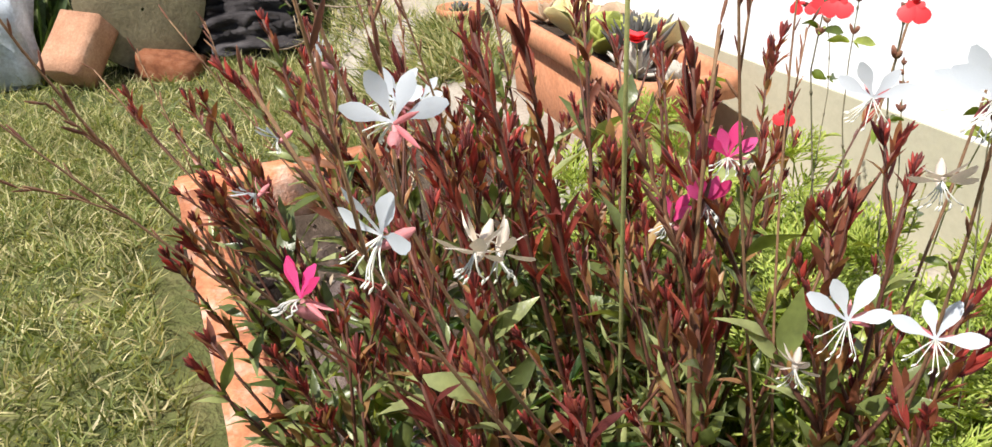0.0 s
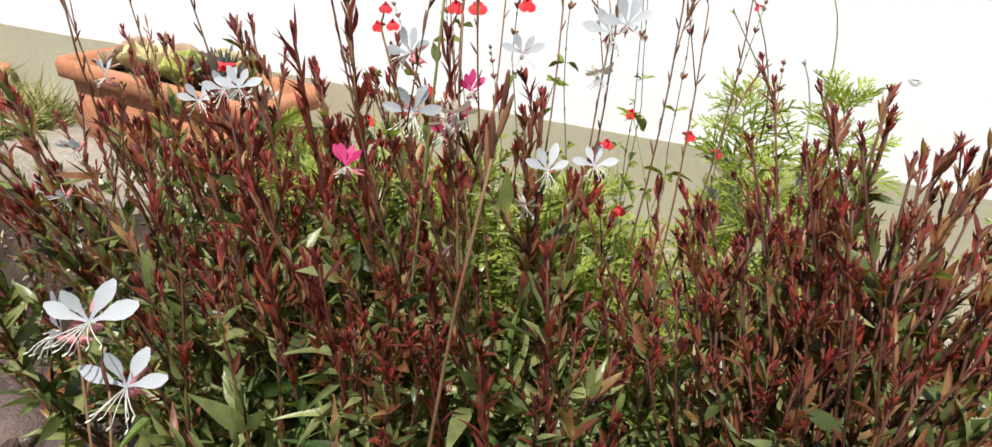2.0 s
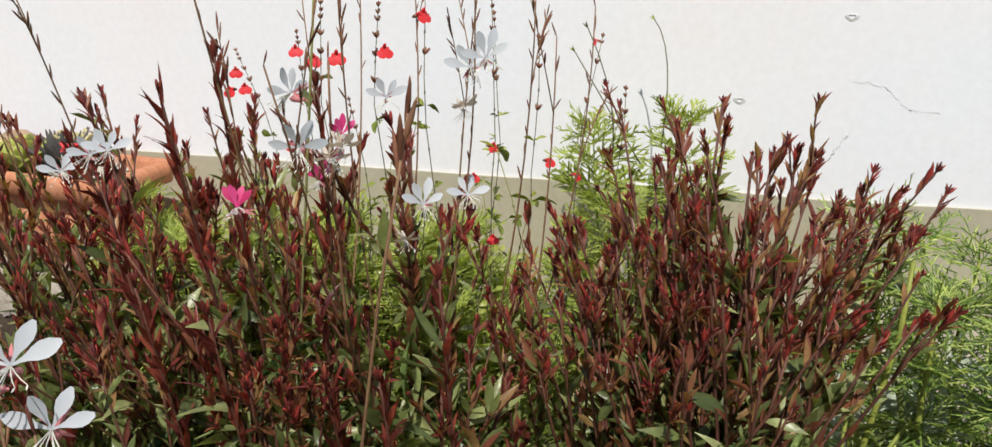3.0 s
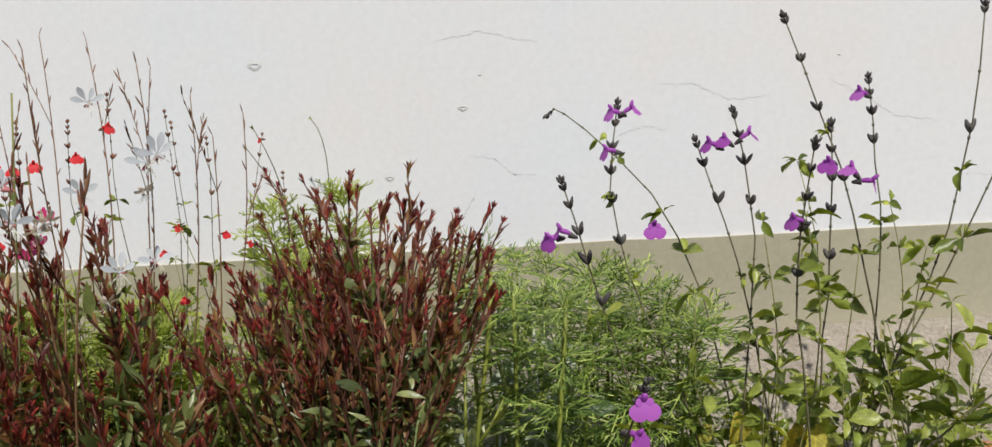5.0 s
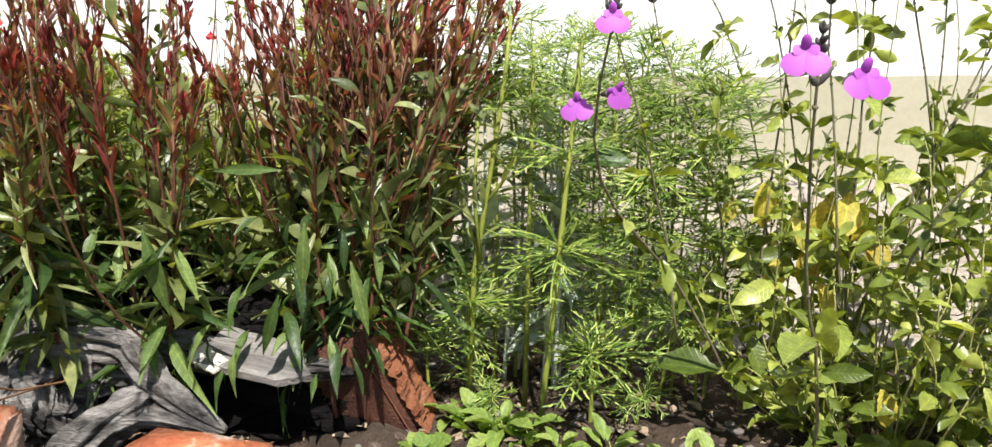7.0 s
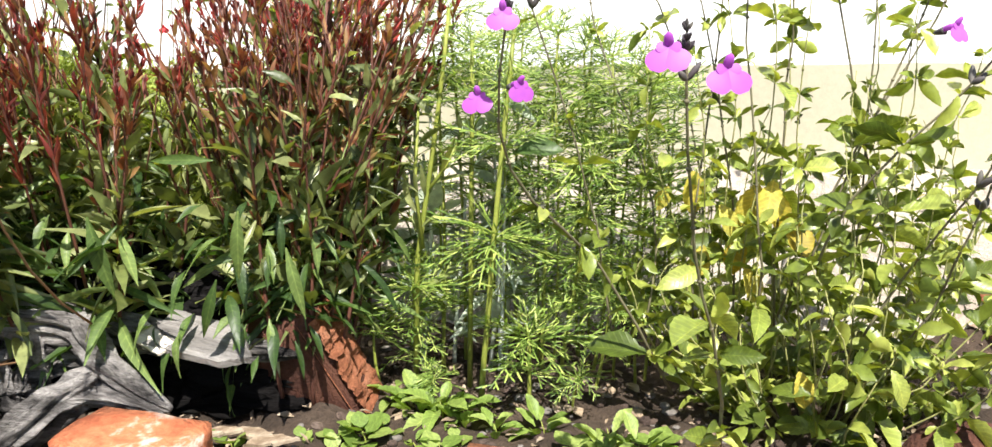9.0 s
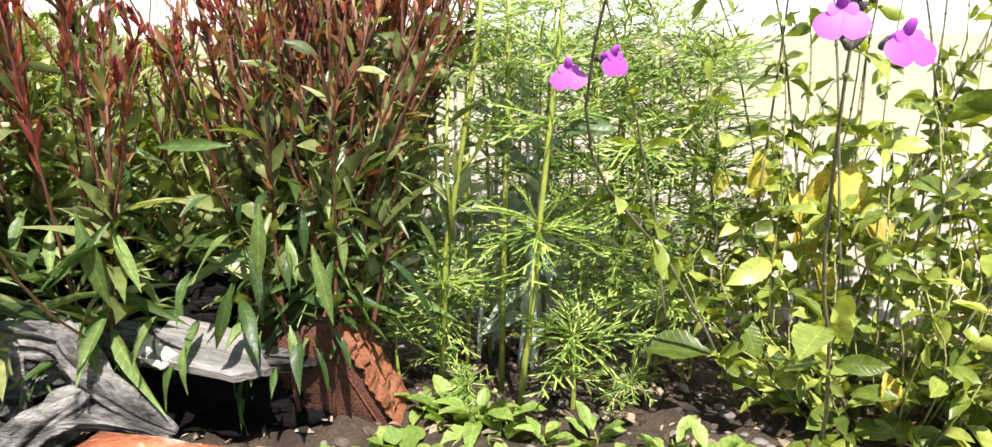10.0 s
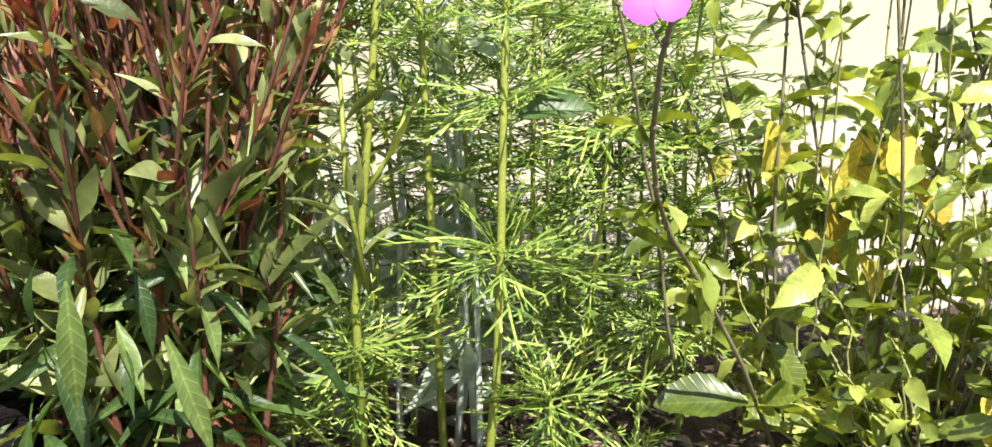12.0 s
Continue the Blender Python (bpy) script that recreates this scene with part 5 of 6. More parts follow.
part("broken_edge", Piece().add([(d, y, z) for y, z, d in rough_v], rough_f).mesh("broken_edge", M_RUST, False), red_block, "rough orange broken edge")


def stone(name, loc, size, seed, label, material=None, category="stone"):
    bm = bmesh.new()
    bmesh.ops.create_icosphere(bm, subdivisions=3, radius=1.0)
    for v in bm.verts:
        v.co *= 1 + 0.30 * noise.noise(v.co * 1.3 + Vector((seed, 0, 0))) + 0.10 * noise.noise(v.co * 4 + Vector((0, seed, 0)))
        v.co.z = max(v.co.z, -0.55)
        v.co = Vector((v.co.x * size[0], v.co.y * size[1], v.co.z * size[2]))
    me = bpy.data.meshes.new(name)
    bm.to_mesh(me)
    bm.free()
    me.materials.append(material or M_STONE)
    me.polygons.foreach_set("use_smooth", np.ones(len(me.polygons), bool))
    ob = tagged(new(name, me), label, category)
    ob.location = loc
    return ob


stone("stone", (-0.93, -0.47, 0.05), (0.085, 0.065, 0.070), 7, "dark purplish-grey rock in the bed beside the bricks", M_ROCK)
stone("stone", (-0.845, -0.470, 0.040), (0.055, 0.045, 0.052), 12, "reddish-brown broken lump in the bed", M_RUST)
stone("stone", (-0.88, -0.54, 0.03), (0.060, 0.045, 0.035), 14, "brown rough lump beside the edging bricks", M_ROCK)
stone("stone", (-0.76, -0.53, 0.03), (0.050, 0.045, 0.034), 15, "brown rough lump beside the edging bricks", M_ROCK)
stone("stone", (-0.70, -0.50, 0.03), (0.045, 0.040, 0.032), 16, "brown rough lump beside the edging bricks", M_ROCK)
stone("stone", (-1.70, -0.125, 0.19), (0.055, 0.048, 0.055), 17, "pale pinkish boulder on the apron by the planter", M_BOULDER)
stone("stone", (-0.66, -0.60, 0.02), (0.05, 0.035, 0.03), 8, "dark grey stone beside the edging bricks")
stone("stone", (0.56, -0.58, 0.02), (0.06, 0.045, 0.03), 10, "brown stone at the foot of the salvia", M_BROWN)
stone("stone", (0.62, -0.50, 0.02), (0.05, 0.045, 0.03), 11, "brown stone at the foot of the salvia", M_BROWN)

# ---- driftwood ----
drift = thing("driftwood", (-0.20, -0.555, 0.0), "weathered grey driftwood root, shade-dark behind and below, with a pale broken board", "driftwood")


def root(pts, radii, seed, material, rough=0.25, name="root", label="", sides=64, squash=1.0):
    p = Piece()
    line = [Vector(q) for q in pts]
    for _ in range(3):
        line = [line[0]] + [q for i in range(len(line) - 1) for q in (line[i].lerp(line[i + 1], 0.25), line[i].lerp(line[i + 1], 0.75))] + [line[-1]]
    fine = [along(line, s) for s in np.linspace(0, 0.9999, 90)]
    rr = np.interp(np.linspace(0, 1, 90), np.linspace(0, 1, len(radii)), radii)
    p.tube([q for q, _ in fine], 0, rr, sides)
    v = p.v[0]
    centre = np.repeat(np.array([tuple(q) for q, _ in fine]), sides, 0)
    for i in range(len(v)):
        off = v[i] - centre[i]
        ang = math.atan2(off[2], off[1])
        ca, sa = math.cos(ang), math.sin(ang)
        g = noise.noise((ca * 1.4 + seed, sa * 1.4, v[i][0] * 9 + seed)) + 0.8 * noise.noise((ca * 3.4, sa * 3.4 + v[i][1] * 5, v[i][0] * 12 + seed + 3))
        g += 0.6 - 2.0 * abs(noise.noise((ca * 2.6 + v[i][0] * 7, sa * 2.6, v[i][0] * 5 + v[i][1] * 9 + seed)))
        g += 0.3 - 1.1 * abs(noise.noise((ca * 7 + v[i][0] * 9, sa * 7, v[i][0] * 11 + v[i][2] * 15 + seed)))
        g += 0.9 * (abs(math.sin(ang * 4.5 + v[i][0] * 30 + 2.5 * noise.noise((v[i][0] * 14, v[i][2] * 14, seed)))) - 0.6)
        v[i] = centre[i] + off * (1 + rough * g * 1.5) * np.array((1, 1, squash))
    return part(name, p, drift, label, material=material)


# Stump and upright root at the back: their shade is painted as near-black wood.
root([(-0.10, 0.075, 0.0), (-0.07, 0.075, 0.07), (-0.03, 0.08, 0.14), (-0.015, 0.085, 0.195)], [0.055, 0.055, 0.045, 0.018], 1, M_DARKWOOD, 0.40, name="stump", label="hollow stump coloured near-black for the shade on it")
root([(0.00, 0.07, 0.02), (0.03, 0.075, 0.09), (0.075, 0.08, 0.125), (0.11, 0.085, 0.135)], [0.05, 0.042, 0.028, 0.012], 2, M_DARKWOOD, 0.4, label="upright root coloured near-black for the shade on it")
root([(-0.16, 0.005, 0.0), (-0.13, 0.005, 0.06), (-0.095, 0.008, 0.092), (-0.055, 0.012, 0.10), (0.0, 0.025, 0.10)], [0.040, 0.044, 0.040, 0.030, 0.016], 11, M_DRIFT, 0.45)
root([(-0.145, -0.020, 0.118), (-0.10, -0.026, 0.132), (-0.055, -0.026, 0.134), (-0.018, -0.018, 0.128), (0.006, -0.016, 0.110)], [0.008, 0.012, 0.012, 0.013, 0.012], 12, M_DRIFT, 0.38)
root([(-0.110, -0.026, 0.125), (-0.092, -0.040, 0.100), (-0.080, -0.044, 0.070), (-0.060, -0.046, 0.052), (-0.025, -0.040, 0.056), (0.005, -0.030, 0.074)], [0.010, 0.014, 0.015, 0.012, 0.011, 0.012], 13, M_DRIFT, 0.42)
root([(-0.050, -0.026, 0.128), (-0.048, -0.036, 0.108), (-0.040, -0.038, 0.090), (-0.046, -0.040, 0.062)], [0.007, 0.009, 0.008, 0.006], 14, M_DRIFT, 0.40)
root([(-0.014, -0.014, 0.132), (0.006, -0.026, 0.112), (0.026, -0.032, 0.092), (0.055, -0.036, 0.074), (0.092, -0.036, 0.056)], [0.011, 0.012, 0.010, 0.007, 0.002], 4, M_DRIFT, 0.32)
root([(0.018, -0.034, 0.084), (-0.004, -0.048, 0.072), (-0.034, -0.062, 0.050), (-0.062, -0.074, 0.026), (-0.086, -0.082, 0.002)], [0.010, 0.015, 0.015, 0.013, 0.010], 3, M_DRIFT, 0.30)
root([(0.000, -0.044, 0.070), (0.030, -0.046, 0.072), (0.060, -0.044, 0.064), (0.088, -0.042, 0.052)], [0.010, 0.008, 0.005, 0.001], 15, M_DRIFT, 0.35)
root([(-0.16, -0.030, 0.0), (-0.125, -0.030, 0.045), (-0.105, -0.026, 0.085), (-0.100, -0.016, 0.118)], [0.024, 0.020, 0.014, 0.008], 6, M_DRIFT, 0.50)
root([(0.010, 0.012, 0.122), (0.045, 0.016, 0.108), (0.095, 0.018, 0.104), (0.150, 0.027, 0.098), (0.195, 0.04, 0.090)], [0.014, 0.018, 0.016, 0.012, 0.004], 7, M_DRIFT, 0.26, squash=0.7)
# These two fill the shaded hollow below the board with black colour.
root([(0.02, 0.072, 0.066), (0.10, 0.074, 0.062), (0.19, 0.078, 0.050)], [0.034, 0.034, 0.016], 8, M_DARKWOOD, 0.45, label="underside root coloured black for the shade below the board")
root([(0.0, 0.066, 0.022), (0.10, 0.068, 0.022), (0.19, 0.072, 0.018), (0.23, 0.08, 0.012)], [0.035, 0.036, 0.024, 0.006], 5, M_DARKWOOD, 0.4, label="underside root coloured black for the shade below the board")


def shard(key, corners, thick, seed, material):
    """A thin broken piece of board with a ragged outline."""
    rng = random.Random(seed)
    rim = []
    for (x0, y0), (x1, y1) in zip(corners, corners[1:] + corners[:1]):
        rim += [(x0 + (x1 - x0) * k / 6 + rng.gauss(0, 0.0008), y0 + (y1 - y0) * k / 6 + rng.gauss(0, 0.0008)) for k in range(6)]
    n = len(rim)
    v = [(x, y, 0.0) for x, y in rim] + [(x * 0.98, y * 0.98, thick + rng.gauss(0, 0.0004)) for x, y in rim]
    f = [(k, (k + 1) % n, n + (k + 1) % n, n + k) for k in range(n)] + [tuple(range(n, 2 * n)), tuple(range(n))[::-1]]
    return Piece().add(v, f).mesh(key, material, False)


part("board", shard("board", ((-0.024, 0.016), (-0.012, -0.010), (0.020, -0.014), (0.026, 0.004), (0.000, 0.010)), 0.0025, 21, M_PALEWOOD), drift, "pale broken board", pose(0.062, -0.008, 0.116, 30, 12, -12))
part("board", shard("board_grey", ((-0.040, -0.016), (0.046, -0.014), (0.072, 0.002), (0.040, 0.034), (-0.036, 0.036)), 0.008, 22, M_GREYWOOD), drift, "grey splintered board", pose(0.096, -0.004, 0.108, 24, 8, -6))
for k, (x, y, a) in enumerate(((0.128, -0.022, 12), (0.165, -0.018, -18), (0.112, -0.038, 30), (0.190, -0.030, 5))):
    part("bark_flake", shard(f"bark_flake_{k}", ((-0.026, -0.006), (0.004, -0.009), (0.028, -0.002), (0.006, 0.008), (-0.020, 0.006)), 0.003, 50 + k, M_LITTER), drift, "pale bark flake", pose(x, y, 0.028, 8, -6, a))

# ---- planter with succulents ----
planter = thing("planter", (-1.020, -0.108, 0.204), "long terracotta planter box with a thick rim on the apron", "planter")
planter.rotation_euler = (0, 0, radians(-5))
planter.scale = (0.99, 0.90, 1.06)


def rounded_rect(hx, hy, r, z, n=4):
    out = []
    for cx, cy, a0 in ((hx - r, hy - r, 0), (-hx + r, hy - r, 90), (-hx + r, -hy + r, 180), (hx - r, -hy + r, 270)):
        out += [(cx + r * math.cos(radians(a0 + 90 * k / n)), cy + r * math.sin(radians(a0 + 90 * k / n)), z) for k in range(n + 1)]
    return out


def lathe_rect(rings):
    p = Piece()
    v = [q for ring in rings for q in ring]
    k = len(rings[0])
    f = [(i * k + j, i * k + (j + 1) % k, (i + 1) * k + (j + 1) % k, (i + 1) * k + j) for i in range(len(rings) - 1) for j in range(k)]
    f += [tuple(range(k))[::-1], tuple((len(rings) - 1) * k + j for j in range(k))]
    return p.add(v, f)


part("box", lathe_rect([rounded_rect(0.205, 0.052, 0.018, 0.0), rounded_rect(0.218, 0.062, 0.02, 0.115), rounded_rect(0.214, 0.058, 0.02, 0.116), rounded_rect(0.205, 0.05, 0.02, 0.10)]), planter, material=M_TERRA)
part("rim", lathe_rect([rounded_rect(0.220, 0.064, 0.02, 0.112), rounded_rect(0.236, 0.078, 0.024, 0.116), rounded_rect(0.238, 0.080, 0.024, 0.135), rounded_rect(0.234, 0.076, 0.024, 0.143), rounded_rect(0.224, 0.066, 0.02, 0.143), rounded_rect(0.219, 0.061, 0.02, 0.137), rounded_rect(0.213, 0.056, 0.02, 0.105)]), planter, "thick rounded rim", material=M_TERRA)
part("potting_soil", lathe_rect([rounded_rect(0.205, 0.05, 0.018, 0.102), rounded_rect(0.205, 0.05, 0.018, 0.122)]), planter, material=M_SOIL)


def plump(rows):
    """A fleshy leaf along +y with a thick middle."""
    v, f = [], []
    for s, w, h in rows:
        for k in range(8):
            a = 2 * math.pi * k / 8
            v.append((w * math.cos(a), s, h * math.sin(a) + 0.12 * s * s))
    for i in range(len(rows) - 1):
        f += [(i * 8 + k, i * 8 + (k + 1) % 8, (i + 1) * 8 + (k + 1) % 8, (i + 1) * 8 + k) for k in range(8)]
    return np.array(v), f


FLESHY = plump(((0, 0.06, 0.03), (0.25, 0.17, 0.07), (0.55, 0.27, 0.09), (0.8, 0.25, 0.07), (0.95, 0.12, 0.04), (1.0, 0.01, 0.01)))


CUPPED = plump(((0, 0.10, 0.03), (0.2, 0.26, 0.06), (0.5, 0.44, 0.07), (0.78, 0.42, 0.05), (0.95, 0.22, 0.03), (1.0, 0.02, 0.01)))
NEEDLE = plump(((0, 0.05, 0.05), (0.3, 0.10, 0.07), (0.7, 0.08, 0.05), (1.0, 0.01, 0.01)))


def succulent(x, y, size, seed, material, label, leaves=16, shape="fleshy", upright=0.25):
    s = thing("succulent", (0, 0, 0), label, "succulent", "succulents in the planter")
    s.location = Vector(planter.location) + Matrix.Rotation(radians(-5), 3, "Z") @ Vector((x, y, 0.125))
    rng = random.Random(seed)
    form = {"fleshy": FLESHY, "cupped": CUPPED, "needle": NEEDLE}[shape]
    for k in range(leaves):
        a = k * 2.4 + rng.uniform(-0.25, 0.25)
        q = k / leaves
        d = Vector((math.cos(a) * (1.1 - 0.8 * q), math.sin(a) * (1.1 - 0.8 * q), upright + 1.2 * q))
        ln = size * rng.uniform(0.8, 1.1) * (1 - 0.3 * q)
        part("leaf", shared(f"{shape}_{material.name}", form, material), s, "", aim((0, 0, size * 0.10), d, UP, ln, ln * 1.1))
    return s


succulent(-0.180, 0.0, 0.045, 1, M_SUCC_ROSE, "dull pinkish fleshy rosette succulent in the planter", 12)
succulent(-0.140, 0.025, 0.060, 7, M_SUCC_ROSE, "dull pinkish-tan upright succulent in the planter", 10, "cupped", 0.8)
succulent(-0.070, -0.005, 0.068, 2, M_SUCC, "pale cream-yellow cupped succulent in the planter", 11, "cupped", 0.6)
succulent(-0.040, 0.028, 0.060, 8, M_SUCC_ROSE, "tan upright succulent in the planter", 10, "cupped", 0.9)
succulent(0.022, -0.008, 0.070, 3, M_SUCC_GREEN, "bright yellow-green cupped succulent in the planter", 11, "cupped", 0.6)
succulent(0.080, 0.010, 0.075, 4, M_SUCC_GREY, "dark grey fuzzy upright succulent in the planter", 60, "needle", 0.7)
succulent(0.128, -0.016, 0.052, 5, M_SUCC_PALE, "pale silvery spiky rosette succulent in the planter", 26, "needle", 0.2)
succulent(0.070, 0.038, 0.066, 6, M_SUCC, "yellowish upright succulent in the planter", 9, "cupped", 1.2)
succulent(0.172, 0.012, 0.034, 9, M_SUCC_PALE, "small dull pale succulent in the planter", 12)


bloom = thing("red_bloom", Vector(planter.location) + Vector((0.140, -0.036, 0.125)), "small red flower head on a short stalk in the planter", "flower")
part("stalk", Piece().tube(bent((0, 0, 0), (0.004, -0.006, 0.055), (0.003, 0, 0), 5), 0.0012, 0.0009, 6), bloom, material=M_LSTEM)
rng = random.Random(15)
for k in range(16):
    a = k * 2.4
    part("petal", shared("bloom_petal", DISC[k % 2], M_RED), bloom, "", aim((0.004, -0.006, 0.054), (math.cos(a), math.sin(a), rng.uniform(-0.1, 1.0)), UP, rng.uniform(0.014, 0.020), 0.016))


def round_pot(loc, r, h, label, seed):
    """A round clay pot with a rim and dark inside."""
    pot = thing("clay_pot", loc, label, "plant pot", "clay pots by the wall")
    prof = [(0.72, 0.0), (0.95, 0.78), (1.06, 0.79), (1.08, 0.98), (1.02, 1.0), (0.92, 0.98), (0.86, 0.72), (0.0, 0.70)]
    v, f, n = [], [], 28
    for q, z in prof:
        v += [(r * q * math.cos(2 * math.pi * k / n), r * q * math.sin(2 * math.pi * k / n), h * z) for k in range(n)]
    for i in range(len(prof) - 1):
        f += [(i * n + k, i * n + (k + 1) % n, (i + 1) * n + (k + 1) % n, (i + 1) * n + k) for k in range(n)]
    part("body", Piece().add(v, f), pot, material=M_TERRA)
    for k in range(14):
        a = k * 2.4
        part("leaf", shared("fleshy_pot", FLESHY, M_SUCC_GREY), pot, "", aim((0, 0, h * 0.72), (math.cos(a), math.sin(a), 0.4 + 0.1 * k), UP, r * 0.7, r * 0.6))
    return pot


round_pot((-1.62, -0.06, 0.205), 0.045, 0.07, "small orange clay pot next to the planter", 2)

# ---- far end of the lawn ----
log = thing("cut_log", (-2.50, -0.585, 0.0), "sawn log showing its pale round cut end", "log")
p = Piece()
n = 40
ringv = lambda x, r: [(x, r * (1 + 0.03 * math.sin(3 * a) + 0.02 * math.sin(7 * a)) * math.cos(a), 0.17 + r * (1 + 0.03 * math.sin(3 * a)) * math.sin(a)) for a in (2 * math.pi * k / n for k in range(n))]
p.add(ringv(-0.45, 0.15) + ringv(-0.2, 0.165) + ringv(0.045, 0.16), [(i * n + k, i * n + (k + 1) % n, (i + 1) * n + (k + 1) % n, (i + 1) * n + k) for i in range(2) for k in range(n)])
part("bark", p, log, material=M_DARKWOOD)
p = Piece().add(ringv(0.045, 0.158) + ringv(0.052, 0.14) + ringv(0.054, 0.07) + ringv(0.053, 0.004), [(i * n + k, i * n + (k + 1) % n, (i + 1) * n + (k + 1) % n, (i + 1) * n + k) for i in range(3) for k in range(n)])
part("cut_face", p, log, "pale olive cut face with a crack", material=M_ENDGRAIN)
dark = thing("dark_log", (-2.50, -0.28, 0.0), "blackened split log lying on the lawn", "log")
drift = dark
root([(-0.10, -0.16, 0.10), (-0.05, 0.0, 0.12), (0.0, 0.16, 0.09), (0.03, 0.28, 0.06)], [0.10, 0.11, 0.10, 0.05], 31, M_OLDLOG, 0.22, "trunk")
root([(0.0, -0.14, 0.05), (0.04, 0.05, 0.06), (0.06, 0.24, 0.05)], [0.06, 0.07, 0.05], 32, M_OLDLOG, 0.25, "split_piece")
b = tagged(new("lawn_brick", brick_mesh("lawn_brick", 0.165, 0.115, 0.09, 41, M_TANBRICK, 0.004, 0.003)), "tan brown brick propped on its corner on the lawn", "brick")
edge, top = Vector((0.5, -0.5, -0.71)).normalized(), Vector((0.55, -0.45, 0.70)).normalized()
b.matrix_world = Matrix.Translation((-2.42, -0.752, 0.094)) @ Matrix((edge, top.cross(edge), top)).transposed().to_4x4()
b = tagged(new("lawn_brick", brick_mesh("lawn_brick_low", 0.15, 0.10, 0.07, 42, M_RUST, 0.004, 0.003)), "dark red-brown brick under the sawn log", "brick")
b.matrix_world = pose(-2.42, -0.545, 0.02, 4, 14, 60)
b = tagged(new("white_sack", brick_mesh("white_sack", 0.10, 0.15, 0.30, 43, M_SACK, 0.085, 0.02)), "crumpled bluish-white plastic sack standing on the lawn", "sack")
b.matrix_world = pose(-2.50, -0.925, 0.14, 0, 10, 0)


def shrub(name, loc, size, count, seed, label, shapes, material, leaf):
    """Woody stems and a crown of many small leaves with gaps."""
    rng = random.Random(seed)
    s = thing(name, loc, label, "shrub")
    wood, crown = Piece(), Piece()
    for k in range(26):
        a = rng.uniform(0, 6.28)
        q = rng.random() ** 0.6
        tip = Vector((size[0] * q * math.cos(a), size[1] * q * math.sin(a), size[2] * rng.uniform(0.35, 1.0)))
        pts = bent((tip.x * 0.15, tip.y * 0.15, -0.02), tip, (0, 0, size[2] * 0.1), 7)
        wood.tube(pts, 0.008, 0.002, 5)
        for j in range(count // 26):
            at, d = along(pts, rng.uniform(0.12, 1.0) ** 0.7 * 0.999)
            at = at + Vector((rng.gauss(0, 1), rng.gauss(0, 1), rng.gauss(0, 1))) * 0.05
            crown.put(shapes[rng.randrange(len(shapes))], aim(at, (rng.gauss(0, 1), rng.gauss(0, 1), rng.gauss(0.1, 0.6)), UP, leaf * rng.uniform(0.6, 1.3)))
    part("branch_work", wood, s, material=M_DARKWOOD)
    part("crown", crown, s, material=material)
    return s


shrub("shrub", (-2.95, -0.32, 0), (0.36, 0.30, 1.0), 3200, 1, "dark green leafy shrub at the end of the lawn", OVAL, M_SHRUB, 0.055)
shrub("shrub", (-2.52, -0.14, 0), (0.30, 0.13, 0.80), 2200, 2, "dark green leafy shrub against the wall", OVAL, M_SHRUB, 0.045)
shrub("shrub", (-3.4, -1.1, 0), (0.6, 0.6, 0.85), 2400, 3, "dark green leafy shrub at the end of the lawn", OVAL, M_SHRUB, 0.06)
rng = random.Random(8)
p = Piece()
for k in range(420):
    x, y = -2.85 + rng.gauss(0, 0.10), -0.45 + rng.uniform(-0.55, 0.40)
    p.put(STRAP[k % 2], aim((x, y, 0), (rng.gauss(0, 0.25), rng.gauss(0, 0.25), 1), (1, 0.2, 0.2), rng.uniform(0.4, 0.8), 0.10))
tagged(new("reeds", p.mesh("reeds", M_REED)), "tall strap-leaved green clump behind the logs", "grass clump", kind="stuff")

rng = random.Random(19)
p = Piece()
for k in range(46):
    at = Vector((rng.uniform(-2.75, -2.05), rng.uniform(-0.24, -0.08), rng.uniform(0.02, 0.22)))
    tip = at + Vector((rng.gauss(0, 0.12), rng.gauss(0, 0.12), rng.uniform(-0.08, 0.12)))
    p.tube(bent(at, tip, (0, 0, rng.gauss(0, 0.02)), 6), 0.0035, 0.0012, 5)
tagged(new("dry_twigs", p.mesh("dry_twigs", M_LITTER)), "dry straw-coloured twigs tangled below the shrubs", "twigs", kind="stuff")

# ---- small plants and litter in the bed ----
def seedling(loc, size, seed, leaves, shapes, material, label, name="seedling"):
    rng = random.Random(seed)
    s = thing(name, loc, label, "small plant", "seedlings along the bed's edge")
    for k in range(leaves):
        a = k * 2.4 + rng.uniform(-0.4, 0.4)
        up = rng.uniform(0.2, 1.1)
        at = Vector((math.cos(a), math.sin(a), 0)) * size * 0.25 + UP * size * rng.uniform(0.1, 0.9)
        i = rng.randrange(len(shapes))
        part("leaf", shared(f"{name}_{len(shapes)}_{len(shapes[i][0])}_{i}", shapes[i], material), s, "", aim(at, (math.cos(a), math.sin(a), up), UP, size * rng.uniform(0.7, 1.1)))
    p = Piece().tube(bent((0, 0, -0.005), (0, 0, size * 0.8), (0.003, 0, 0), 4), 0.0012, 0.0006, 4)
    part("stem", p, s, material=M_FSTEM)
    return s


